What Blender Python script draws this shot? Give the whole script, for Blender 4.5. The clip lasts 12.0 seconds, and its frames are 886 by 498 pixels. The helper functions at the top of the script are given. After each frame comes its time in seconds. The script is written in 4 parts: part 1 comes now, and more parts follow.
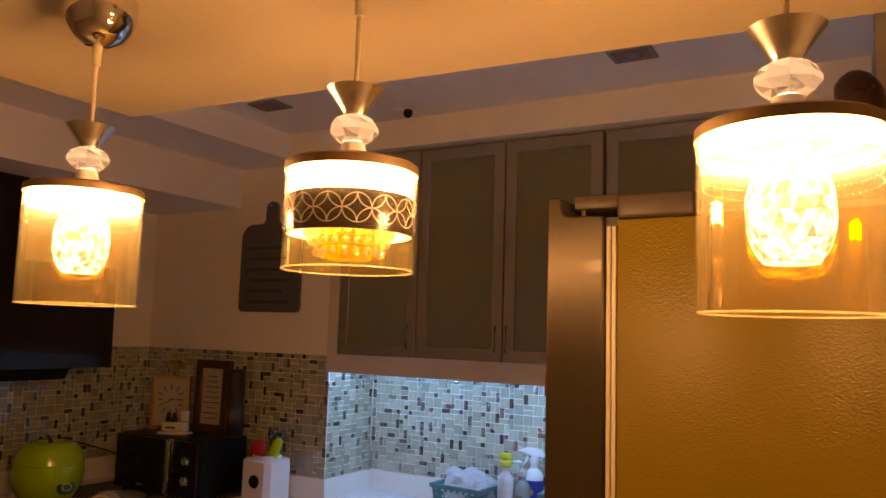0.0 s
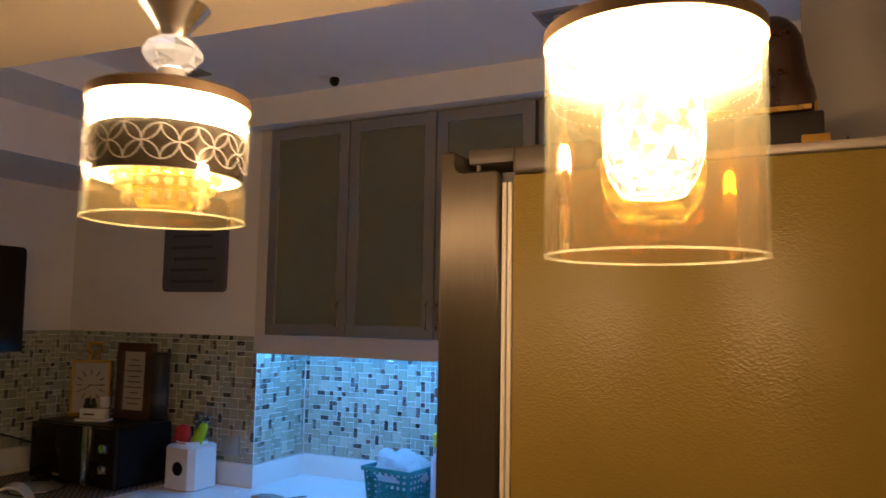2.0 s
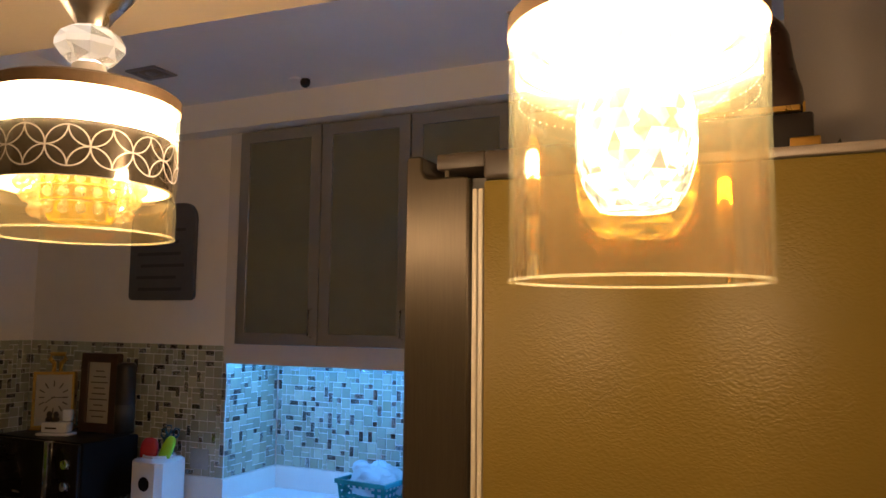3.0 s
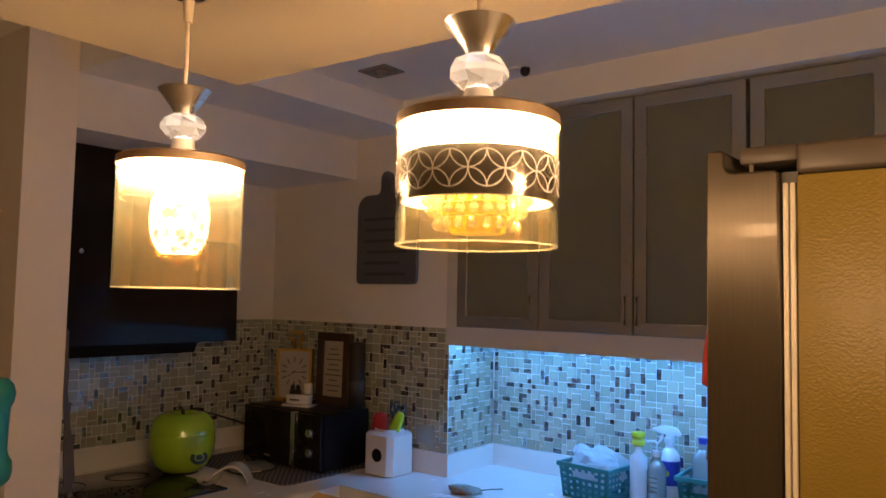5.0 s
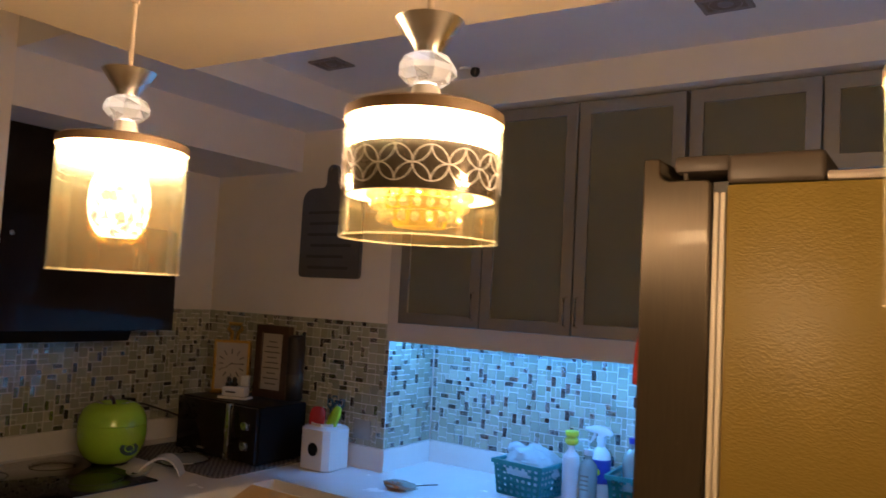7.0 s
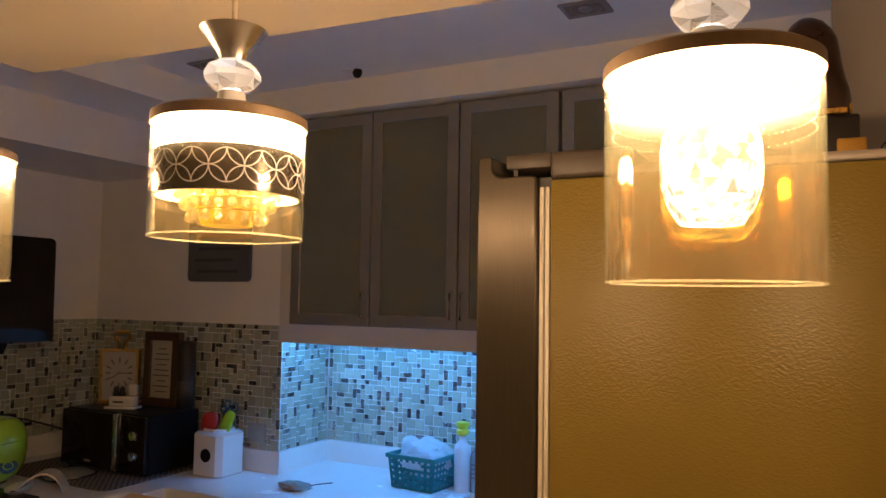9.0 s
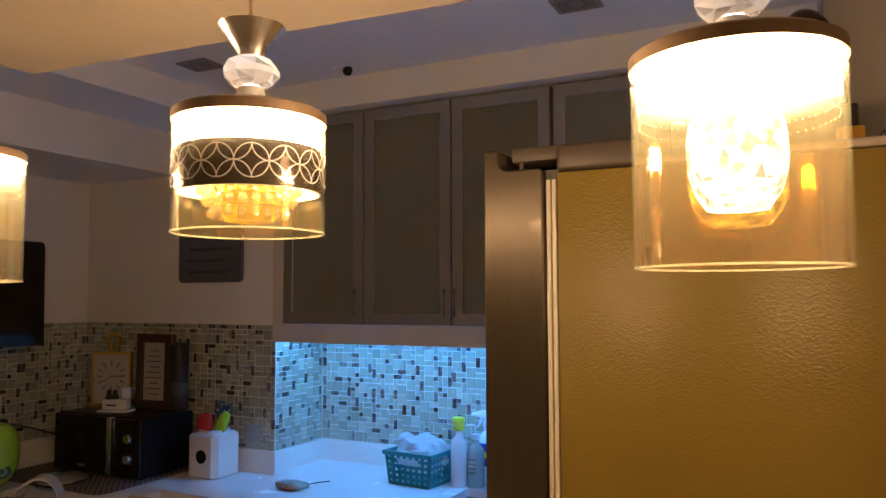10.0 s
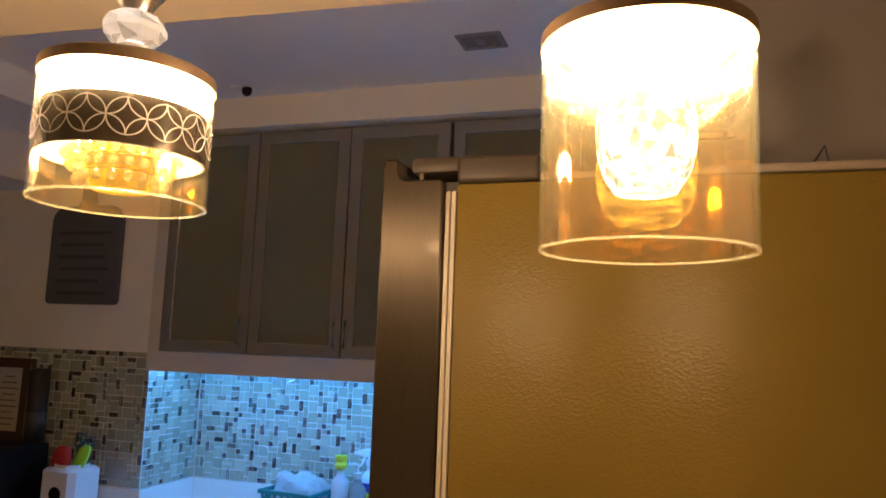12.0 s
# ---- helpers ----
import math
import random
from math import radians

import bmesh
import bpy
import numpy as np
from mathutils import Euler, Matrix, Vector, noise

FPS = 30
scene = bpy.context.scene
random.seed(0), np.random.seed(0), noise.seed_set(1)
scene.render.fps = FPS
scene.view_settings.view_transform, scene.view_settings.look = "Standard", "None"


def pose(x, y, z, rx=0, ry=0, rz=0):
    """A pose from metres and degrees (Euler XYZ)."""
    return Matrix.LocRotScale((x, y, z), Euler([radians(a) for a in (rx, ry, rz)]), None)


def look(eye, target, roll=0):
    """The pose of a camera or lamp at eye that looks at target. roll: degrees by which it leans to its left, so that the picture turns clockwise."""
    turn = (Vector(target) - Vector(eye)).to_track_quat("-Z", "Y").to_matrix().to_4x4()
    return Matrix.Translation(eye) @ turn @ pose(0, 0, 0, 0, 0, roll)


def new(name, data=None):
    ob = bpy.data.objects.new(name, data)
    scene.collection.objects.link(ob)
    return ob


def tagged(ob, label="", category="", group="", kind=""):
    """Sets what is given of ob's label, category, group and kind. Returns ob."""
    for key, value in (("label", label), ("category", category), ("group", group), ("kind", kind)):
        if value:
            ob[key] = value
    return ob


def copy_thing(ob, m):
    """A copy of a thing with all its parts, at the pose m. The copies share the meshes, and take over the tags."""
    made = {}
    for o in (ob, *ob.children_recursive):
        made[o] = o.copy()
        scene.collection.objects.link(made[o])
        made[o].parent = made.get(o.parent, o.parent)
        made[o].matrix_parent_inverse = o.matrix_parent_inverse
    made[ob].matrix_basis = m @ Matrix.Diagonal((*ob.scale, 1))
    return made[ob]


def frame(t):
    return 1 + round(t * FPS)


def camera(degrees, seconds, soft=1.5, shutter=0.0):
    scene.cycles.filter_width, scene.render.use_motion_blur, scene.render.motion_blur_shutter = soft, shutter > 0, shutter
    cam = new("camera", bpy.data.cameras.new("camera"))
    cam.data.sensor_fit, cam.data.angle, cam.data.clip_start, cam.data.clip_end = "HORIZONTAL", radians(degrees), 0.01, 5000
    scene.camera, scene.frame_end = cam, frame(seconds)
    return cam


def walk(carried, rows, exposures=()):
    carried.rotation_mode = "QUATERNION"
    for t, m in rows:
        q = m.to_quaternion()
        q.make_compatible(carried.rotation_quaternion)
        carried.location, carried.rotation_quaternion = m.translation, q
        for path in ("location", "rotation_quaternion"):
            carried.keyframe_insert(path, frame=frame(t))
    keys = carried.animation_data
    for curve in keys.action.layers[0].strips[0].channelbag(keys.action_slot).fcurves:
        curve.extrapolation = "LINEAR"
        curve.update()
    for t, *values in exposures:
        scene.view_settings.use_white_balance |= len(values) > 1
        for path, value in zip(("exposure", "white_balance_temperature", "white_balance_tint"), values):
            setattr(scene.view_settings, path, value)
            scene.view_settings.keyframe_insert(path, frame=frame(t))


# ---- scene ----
cam = camera(61.2, 12.0, shutter=0.6)
PATH = [
    (0, (1.841, -2.359, 1.558), (0.855, -0.633, 1.779), 1.7),
    (0.2, (1.845, -2.373, 1.552), (0.854, -0.650, 1.773), 1.2),
    (0.5, (1.860, -2.385, 1.545), (0.864, -0.663, 1.748), 0.4),
    (0.8, (1.873, -2.379, 1.534), (0.882, -0.653, 1.725), -0.1),
    (1, (1.886, -2.359, 1.533), (0.906, -0.624, 1.707), -0.4),
    (1.5, (1.899, -2.288, 1.545), (0.976, -0.523, 1.724), 0.2),
    (2, (1.878, -2.225, 1.541), (0.989, -0.443, 1.72), 1.0),
    (2.5, (1.865, -2.163, 1.547), (1.029, -0.356, 1.736), 0.6),
    (3, (1.863, -2.158, 1.558), (1.022, -0.353, 1.745), 0.6),
    (3.2, (1.851, -2.162, 1.550), (0.983, -0.369, 1.724), 1.2),
    (3.5, (1.81, -2.188, 1.55), (0.841, -0.442, 1.656), 1.2),
    (3.7, (1.783, -2.209, 1.544), (0.723, -0.514, 1.601), 1.3),
    (5.3, (1.753, -2.261, 1.584), (0.507, -0.702, 1.724), 1.2),
    (5.5, (1.756, -2.263, 1.59), (0.522, -0.696, 1.74), 1.3),
    (6, (1.761, -2.268, 1.598), (0.561, -0.676, 1.757), 2.1),
    (6.5, (1.748, -2.274, 1.587), (0.585, -0.654, 1.736), 2.4),
    (6.8, (1.752, -2.272, 1.572), (0.614, -0.633, 1.713), 2.6),
    (7, (1.762, -2.267, 1.57), (0.64, -0.616, 1.696), 3.0),
    (7.5, (1.809, -2.263, 1.56), (0.761, -0.563, 1.673), 2.7),
    (7.7, (1.822, -2.253, 1.561), (0.795, -0.541, 1.675), 2.3),
    (9.5, (1.861, -2.267, 1.566), (0.964, -0.485, 1.7), 0.4),
    (10, (1.835, -2.278, 1.56), (0.949, -0.489, 1.687), -0.2),
    (10.5, (1.834, -2.283, 1.559), (0.951, -0.493, 1.676), -0.9),
    (11, (1.854, -2.296, 1.54), (0.984, -0.497, 1.619), -3.2),
    (11.2, (1.852, -2.291, 1.535), (1.005, -0.482, 1.637), -2.4),
    (11.5, (1.844, -2.288, 1.530), (1.057, -0.458, 1.706), -0.8),
    (11.7, (1.826, -2.254, 1.520), (1.146, -0.385, 1.728), 1.0),
    (12, (1.818, -2.24, 1.518), (1.196, -0.356, 1.773), 2.1),
]

# ---- light, exposure ----
EXPOSURE_ROWS = [
    (0.0, -0.04, 13800, 41), (0.5, -0.05, 11300, 35), (0.8, -0.05, 9900, 31), (1.25, 0.04, 6800, 18), (1.7, 0.05, 6550, 17), (3.0, 0.03, 6400, 14), (4.6, 0.13, 6750, 18), (5.5, 0.21, 7250, 22),
    (6.0, 0.15, 6400, 15), (6.5, 0.16, 6400, 16), (7.5, 0.06, 6600, 19), (12.0, 0.03, 6500, 17),
]
walk(cam, [(t, look(eye, target, roll)) for t, eye, target, roll in PATH], EXPOSURE_ROWS)
world = bpy.data.worlds.new("world")
scene.world = world
world.use_nodes = True
world.node_tree.nodes["Background"].inputs[0].default_value = (0.02, 0.025, 0.04, 1)
world.node_tree.nodes["Background"].inputs[1].default_value = 0.3

LAMP_POWER = 258.0
LED_POWER = 75.0


# ---- materials ----
def material(name):
    m = bpy.data.materials.new(name)
    m.use_nodes = True
    nt = m.node_tree
    return m, nt, nt.nodes["Principled BSDF"], nt.nodes["Material Output"]


def node(nt, kind, **inputs):
    n = nt.nodes.new(kind)
    for key, value in inputs.items():
        n.inputs[key.replace("_", " ")].default_value = value
    return n


def surface(name, colour, rough=0.5, metal=0.0, vary=0.12, scale=6.0, bump=0.0, bump_scale=120.0, grain=0.3, stretch=(1, 1, 1), spec=0.5, coat=0.0):
    """A plain surface with variation at two scales and a fine relief."""
    m, nt, bsdf, out = material(name)
    coord = nt.nodes.new("ShaderNodeTexCoord")
    mapping = nt.nodes.new("ShaderNodeMapping")
    mapping.inputs["Scale"].default_value = stretch
    nt.links.new(coord.outputs["Object"], mapping.inputs[0])
    big = node(nt, "ShaderNodeTexNoise", Scale=scale, Detail=5.0, Roughness=0.6)
    small = node(nt, "ShaderNodeTexNoise", Scale=bump_scale, Detail=3.0)
    nt.links.new(mapping.outputs[0], big.inputs["Vector"])
    nt.links.new(mapping.outputs[0], small.inputs["Vector"])
    mix = nt.nodes.new("ShaderNodeMix")
    mix.data_type = "FLOAT"
    mix.inputs[0].default_value = grain
    nt.links.new(big.outputs[0], mix.inputs[2])
    nt.links.new(small.outputs[0], mix.inputs[3])
    ramp = nt.nodes.new("ShaderNodeValToRGB")
    ramp.color_ramp.elements[0].position, ramp.color_ramp.elements[1].position = 0.3, 0.7
    ramp.color_ramp.elements[0].color = (*[c * (1 - vary) for c in colour], 1)
    ramp.color_ramp.elements[1].color = (*[min(1, c * (1 + vary)) for c in colour], 1)
    nt.links.new(mix.outputs[0], ramp.inputs[0])
    nt.links.new(ramp.outputs[0], bsdf.inputs["Base Color"])
    rr = nt.nodes.new("ShaderNodeMapRange")
    rr.inputs["To Min"].default_value, rr.inputs["To Max"].default_value = max(0.02, rough * 0.8), min(1, rough * 1.25)
    nt.links.new(big.outputs[0], rr.inputs[0])
    nt.links.new(rr.outputs[0], bsdf.inputs["Roughness"])
    bsdf.inputs["Metallic"].default_value = metal
    bsdf.inputs["Specular IOR Level"].default_value = spec
    bsdf.inputs["Coat Weight"].default_value = coat
    bsdf.inputs["Coat Roughness"].default_value = 0.08
    if bump:
        b = node(nt, "ShaderNodeBump", Strength=bump, Distance=0.002)
        nt.links.new(small.outputs[0], b.inputs["Height"])
        nt.links.new(b.outputs[0], bsdf.inputs["Normal"])
    return m


def leather_paint(name, colour):
    """Painted sheet steel with a creased, leather-like relief."""
    m, nt, bsdf, out = material(name)
    coord = nt.nodes.new("ShaderNodeTexCoord")
    warp = node(nt, "ShaderNodeTexNoise", Scale=45.0, Detail=2.0)
    add = nt.nodes.new("ShaderNodeMixRGB")
    add.inputs[0].default_value = 0.012
    nt.links.new(coord.outputs["Object"], warp.inputs["Vector"])
    nt.links.new(coord.outputs["Object"], add.inputs[1])
    nt.links.new(warp.outputs["Color"], add.inputs[2])
    slant = node(nt, "ShaderNodeMapping")
    slant.inputs["Rotation"].default_value = (0, 0.5, 0)
    slant.inputs["Scale"].default_value = (0.62, 1, 1.25)
    nt.links.new(add.outputs[0], slant.inputs[0])
    cells = node(nt, "ShaderNodeTexVoronoi", Scale=340.0)
    cells.feature = "SMOOTH_F1"
    cells.inputs["Smoothness"].default_value = 0.6
    nt.links.new(slant.outputs[0], cells.inputs["Vector"])
    b = node(nt, "ShaderNodeBump", Strength=0.55, Distance=0.0007)
    nt.links.new(cells.outputs["Distance"], b.inputs["Height"])
    nt.links.new(b.outputs[0], bsdf.inputs["Normal"])
    smear = node(nt, "ShaderNodeTexNoise", Scale=5.0, Detail=6.0)
    nt.links.new(coord.outputs["Object"], smear.inputs["Vector"])
    ramp = nt.nodes.new("ShaderNodeValToRGB")
    ramp.color_ramp.elements[0].color = (*[c * 0.85 for c in colour], 1)
    ramp.color_ramp.elements[1].color = (*[c * 1.12 for c in colour], 1)
    nt.links.new(smear.outputs[0], ramp.inputs[0])
    nt.links.new(ramp.outputs[0], bsdf.inputs["Base Color"])
    gloss = nt.nodes.new("ShaderNodeMapRange")
    gloss.inputs["To Min"].default_value, gloss.inputs["To Max"].default_value = 0.28, 0.36
    nt.links.new(smear.outputs[0], gloss.inputs[0])
    nt.links.new(gloss.outputs[0], bsdf.inputs["Roughness"])
    bsdf.inputs["Specular IOR Level"].default_value = 0.11
    return m


def emitter(name, colour, strength):
    m, nt, bsdf, out = material(name)
    bsdf.inputs["Base Color"].default_value = (0.9, 0.9, 0.9, 1)
    bsdf.inputs["Emission Color"].default_value = (*colour, 1)
    bsdf.inputs["Emission Strength"].default_value = strength
    return m


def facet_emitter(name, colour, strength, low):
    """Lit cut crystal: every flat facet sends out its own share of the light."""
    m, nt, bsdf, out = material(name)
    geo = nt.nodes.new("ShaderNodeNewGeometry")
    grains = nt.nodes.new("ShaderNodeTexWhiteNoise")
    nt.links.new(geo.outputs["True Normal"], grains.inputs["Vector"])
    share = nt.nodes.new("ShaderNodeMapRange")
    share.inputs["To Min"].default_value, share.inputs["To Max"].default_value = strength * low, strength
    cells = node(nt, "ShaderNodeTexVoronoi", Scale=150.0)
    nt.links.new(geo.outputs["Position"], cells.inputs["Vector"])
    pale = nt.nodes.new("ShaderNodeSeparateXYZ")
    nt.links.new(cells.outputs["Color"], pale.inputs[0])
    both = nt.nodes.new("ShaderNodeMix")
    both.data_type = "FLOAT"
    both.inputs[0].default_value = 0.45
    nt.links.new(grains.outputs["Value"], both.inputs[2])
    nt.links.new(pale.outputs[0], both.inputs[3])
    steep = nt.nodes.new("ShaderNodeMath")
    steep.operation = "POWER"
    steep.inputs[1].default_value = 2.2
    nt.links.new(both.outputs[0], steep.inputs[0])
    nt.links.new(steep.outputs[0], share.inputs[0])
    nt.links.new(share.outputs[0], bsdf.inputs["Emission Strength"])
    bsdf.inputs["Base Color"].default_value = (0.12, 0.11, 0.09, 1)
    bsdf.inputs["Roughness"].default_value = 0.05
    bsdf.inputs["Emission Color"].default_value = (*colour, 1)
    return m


def clear(name, tint, gloss=0.12, haze=0.05, haze_colour=(0.9, 0.8, 0.6), rough=0.03, dust=0.0, shine_colour=(1, 0.96, 0.9)):
    """Thin glass: tinted clear, with gloss that grows at the edges and a film of dust."""
    m, nt, bsdf, out = material(name)
    nt.nodes.remove(bsdf)
    trans = node(nt, "ShaderNodeBsdfTransparent", Color=(*tint, 1))
    shine = node(nt, "ShaderNodeBsdfGlossy", Color=(*shine_colour, 1), Roughness=rough)
    film = node(nt, "ShaderNodeBsdfDiffuse", Color=(*haze_colour, 1))
    thru = node(nt, "ShaderNodeBsdfTranslucent", Color=(*haze_colour, 1))
    both = nt.nodes.new("ShaderNodeMixShader")
    nt.links.new(film.outputs[0], both.inputs[1])
    nt.links.new(thru.outputs[0], both.inputs[2])
    facing = node(nt, "ShaderNodeLayerWeight", Blend=0.25)
    amount = nt.nodes.new("ShaderNodeMapRange")
    amount.inputs["To Min"].default_value, amount.inputs["To Max"].default_value = gloss * 0.5, min(1, gloss * 5)
    nt.links.new(facing.outputs["Fresnel"], amount.inputs[0])
    a = nt.nodes.new("ShaderNodeMixShader")
    coord = nt.nodes.new("ShaderNodeTexCoord")
    spots = node(nt, "ShaderNodeTexNoise", Scale=420.0, Detail=4.0)
    nt.links.new(coord.outputs["Object"], spots.inputs["Vector"])
    sp = nt.nodes.new("ShaderNodeMapRange")
    sp.inputs["From Min"].default_value, sp.inputs["From Max"].default_value = 0.66, 0.74
    sp.inputs["To Min"].default_value, sp.inputs["To Max"].default_value = haze, haze + dust
    nt.links.new(spots.outputs[0], sp.inputs[0])
    nt.links.new(sp.outputs[0], a.inputs[0])
    nt.links.new(trans.outputs[0], a.inputs[1])
    nt.links.new(both.outputs[0], a.inputs[2])
    c = nt.nodes.new("ShaderNodeMixShader")
    nt.links.new(amount.outputs[0], c.inputs[0])
    nt.links.new(a.outputs[0], c.inputs[1])
    nt.links.new(shine.outputs[0], c.inputs[2])
    nt.links.new(c.outputs[0], out.inputs[0])
    return m


def tile_material(name, low, high, rough, metal=0.0, relief=0.0):
    """Mosaic piece: each takes its own shade between low and high."""
    m, nt, bsdf, out = material(name)
    info = nt.nodes.new("ShaderNodeObjectInfo")
    geo = nt.nodes.new("ShaderNodeNewGeometry")
    add = nt.nodes.new("ShaderNodeMath")
    add.operation = "ADD"
    nt.links.new(info.outputs["Random"], add.inputs[0])
    nt.links.new(geo.outputs["Random Per Island"], add.inputs[1])
    part_of = nt.nodes.new("ShaderNodeMath")
    part_of.operation = "FRACT"
    nt.links.new(add.outputs[0], part_of.inputs[0])
    ramp = nt.nodes.new("ShaderNodeValToRGB")
    ramp.color_ramp.elements[0].color, ramp.color_ramp.elements[1].color = (*low, 1), (*high, 1)
    nt.links.new(part_of.outputs[0], ramp.inputs[0])
    coord = nt.nodes.new("ShaderNodeTexCoord")
    grain = node(nt, "ShaderNodeTexNoise", Scale=140.0, Detail=3.0, Distortion=1.5)
    nt.links.new(geo.outputs["Position"], grain.inputs["Vector"])
    mix = nt.nodes.new("ShaderNodeMixRGB")
    mix.blend_type = "MULTIPLY"
    mix.inputs[0].default_value = 0.25 + relief * 0.5
    nt.links.new(ramp.outputs[0], mix.inputs[1])
    if relief:
        grain.inputs["Scale"].default_value = 75.0
        foil = nt.nodes.new("ShaderNodeValToRGB")
        foil.color_ramp.elements[0].position, foil.color_ramp.elements[1].position = 0.42, 0.58
        foil.color_ramp.elements[0].color, foil.color_ramp.elements[1].color = (0.30, 0.29, 0.28, 1), (1, 1, 1, 1)
        nt.links.new(grain.outputs[0], foil.inputs[0])
        nt.links.new(foil.outputs[0], mix.inputs[2])
        mix.inputs[0].default_value = 0.9
    else:
        nt.links.new(grain.outputs["Color"], mix.inputs[2])
    nt.links.new(mix.outputs[0], bsdf.inputs["Base Color"])
    bsdf.inputs["Roughness"].default_value = rough
    bsdf.inputs["Metallic"].default_value = metal
    if metal == 0.0:
        bsdf.inputs["Coat Weight"].default_value = 1.0
        bsdf.inputs["Coat IOR"].default_value = 1.55
        bsdf.inputs["Coat Roughness"].default_value = 0.05
    b = node(nt, "ShaderNodeBump", Strength=0.12 + relief, Distance=0.002)
    nt.links.new(grain.outputs[0], b.inputs["Height"])
    nt.links.new(b.outputs[0], bsdf.inputs["Normal"])
    return m


wall_paint = surface("wall_paint", (0.83, 0.78, 0.72), 0.6, vary=0.04, bump=0.15, bump_scale=220)
ceiling_paint = surface("ceiling_paint", (0.86, 0.84, 0.81), 0.7, vary=0.03, bump=0.1, bump_scale=200)
# Even taupe-grey, set darker than wall_paint.
dark_wall_paint = surface("dark_taupe_paint", (0.36, 0.32, 0.285), 0.6, vary=0.05, scale=2, bump=0.15, bump_scale=220)
pier_paint = surface("pier_paint", (0.88, 0.80, 0.70), 0.6, vary=0.05, scale=2, bump=0.15, bump_scale=200)
# Even cream, taken darker to offset how strongly the pendants light the soffit.
toned_soffit_paint = surface("toned_soffit_paint", (0.48, 0.41, 0.29), 0.65, vary=0.05, scale=3, bump=0.1, bump_scale=200)
floor_mat = surface("pale_floor", (0.60, 0.55, 0.48), 0.3, vary=0.1)
quartz = surface("white_quartz", (0.78, 0.77, 0.75), 0.25, vary=0.05, bump_scale=300, grain=0.6)
upstand_mat = surface("upstand_quartz", (0.76, 0.74, 0.70), 0.35, vary=0.04)
grout = surface("grout", (0.80, 0.80, 0.77), 0.8, vary=0.08)
tile_pale = tile_material("pale_glass", (0.36, 0.38, 0.29), (0.51, 0.53, 0.41), 0.06)
tile_mid = tile_material("grey_glass", (0.41, 0.41, 0.29), (0.61, 0.61, 0.48), 0.12)
tile_dark = tile_material("bronze_glass", (0.26, 0.25, 0.235), (0.80, 0.79, 0.77), 0.14, 0.85, 0.8)
tile_foil = tile_material("silver_foil_glass", (0.62, 0.60, 0.56), (0.95, 0.94, 0.92), 0.09, 0.9, 0.9)
steel = surface("brushed_steel", (0.056, 0.045, 0.031), 0.50, 0.72, vary=0.12, scale=3, bump_scale=40, grain=0.6, stretch=(14, 14, 0.7), bump=0.015)
steel.node_tree.nodes["Principled BSDF"].inputs["Coat Weight"].default_value = 0.035
steel.node_tree.nodes["Principled BSDF"].inputs["Coat Roughness"].default_value = 0.03
steel.node_tree.nodes["Principled BSDF"].inputs["Anisotropic"].default_value = 0.92
steel.node_tree.nodes["Principled BSDF"].inputs["Anisotropic Rotation"].default_value = 0.0
side_paint = leather_paint("textured_side_paint", (0.102, 0.071, 0.014))
plastic_taupe = surface("taupe_plastic", (0.035, 0.027, 0.02), 0.45, vary=0.1, spec=0.25)
plastic_light = surface("light_plastic", (0.16, 0.13, 0.10), 0.4, vary=0.06)
black_gap = surface("black_rubber", (0.012, 0.011, 0.01), 0.6)
rubber = surface("gasket_rubber", (0.30, 0.27, 0.22), 0.5, vary=0.05)
chrome = surface("chrome", (0.75, 0.73, 0.70), 0.07, 1.0, vary=0.03)
satin_nickel = surface("satin_nickel", (0.82, 0.78, 0.71), 0.26, 1.0, vary=0.06)
aluminium = surface("aluminium_frame", (0.33, 0.32, 0.30), 0.38, 0.6, vary=0.06, bump_scale=90)
cabinet_white = surface("cabinet_carcass", (0.62, 0.58, 0.53), 0.5, vary=0.04)
cabinet_inside = surface("cabinet_inside", (0.35, 0.33, 0.28), 0.6)
black_gloss = surface("black_gloss", (0.016, 0.011, 0.009), 0.06, vary=0.2, spec=0.22)
black_matt = surface("black_matt", (0.008, 0.007, 0.007), 0.35, vary=0.2, spec=0.1)
cap_wood = surface("bronze_cap", (0.22, 0.15, 0.09), 0.4, 0.3, vary=0.2, scale=30)
cord_mat = surface("cord_sheath", (0.55, 0.47, 0.36), 0.5)
cone_white = surface("white_cone", (0.8, 0.78, 0.74), 0.35)
knob_fill_glow = emitter("knob_fill_glow", (1.0, 0.93, 0.80), 14.0)


def cut_crystal(name):
    """Cut crystal, partly frosted, which passes on the light of the glowing disc added under it."""
    m, nt, bsdf, out = material(name)
    nt.nodes.remove(bsdf)
    glass = node(nt, "ShaderNodeBsdfGlass", Color=(1, 0.99, 0.97, 1), Roughness=0.02, IOR=1.55)
    thru = node(nt, "ShaderNodeBsdfTranslucent", Color=(0.92, 0.90, 0.86, 1))
    face = node(nt, "ShaderNodeBsdfDiffuse", Color=(0.85, 0.84, 0.80, 1))
    frost = node(nt, "ShaderNodeMixShader", Fac=0.3)
    nt.links.new(thru.outputs[0], frost.inputs[1])
    nt.links.new(face.outputs[0], frost.inputs[2])
    mix = nt.nodes.new("ShaderNodeMixShader")
    geo = nt.nodes.new("ShaderNodeNewGeometry")
    grains = nt.nodes.new("ShaderNodeTexWhiteNoise")
    nt.links.new(geo.outputs["True Normal"], grains.inputs["Vector"])
    share = node(nt, "ShaderNodeMapRange")
    share.inputs["To Min"].default_value, share.inputs["To Max"].default_value = 0.15, 0.8
    nt.links.new(grains.outputs["Value"], share.inputs[0])
    nt.links.new(share.outputs[0], mix.inputs[0])
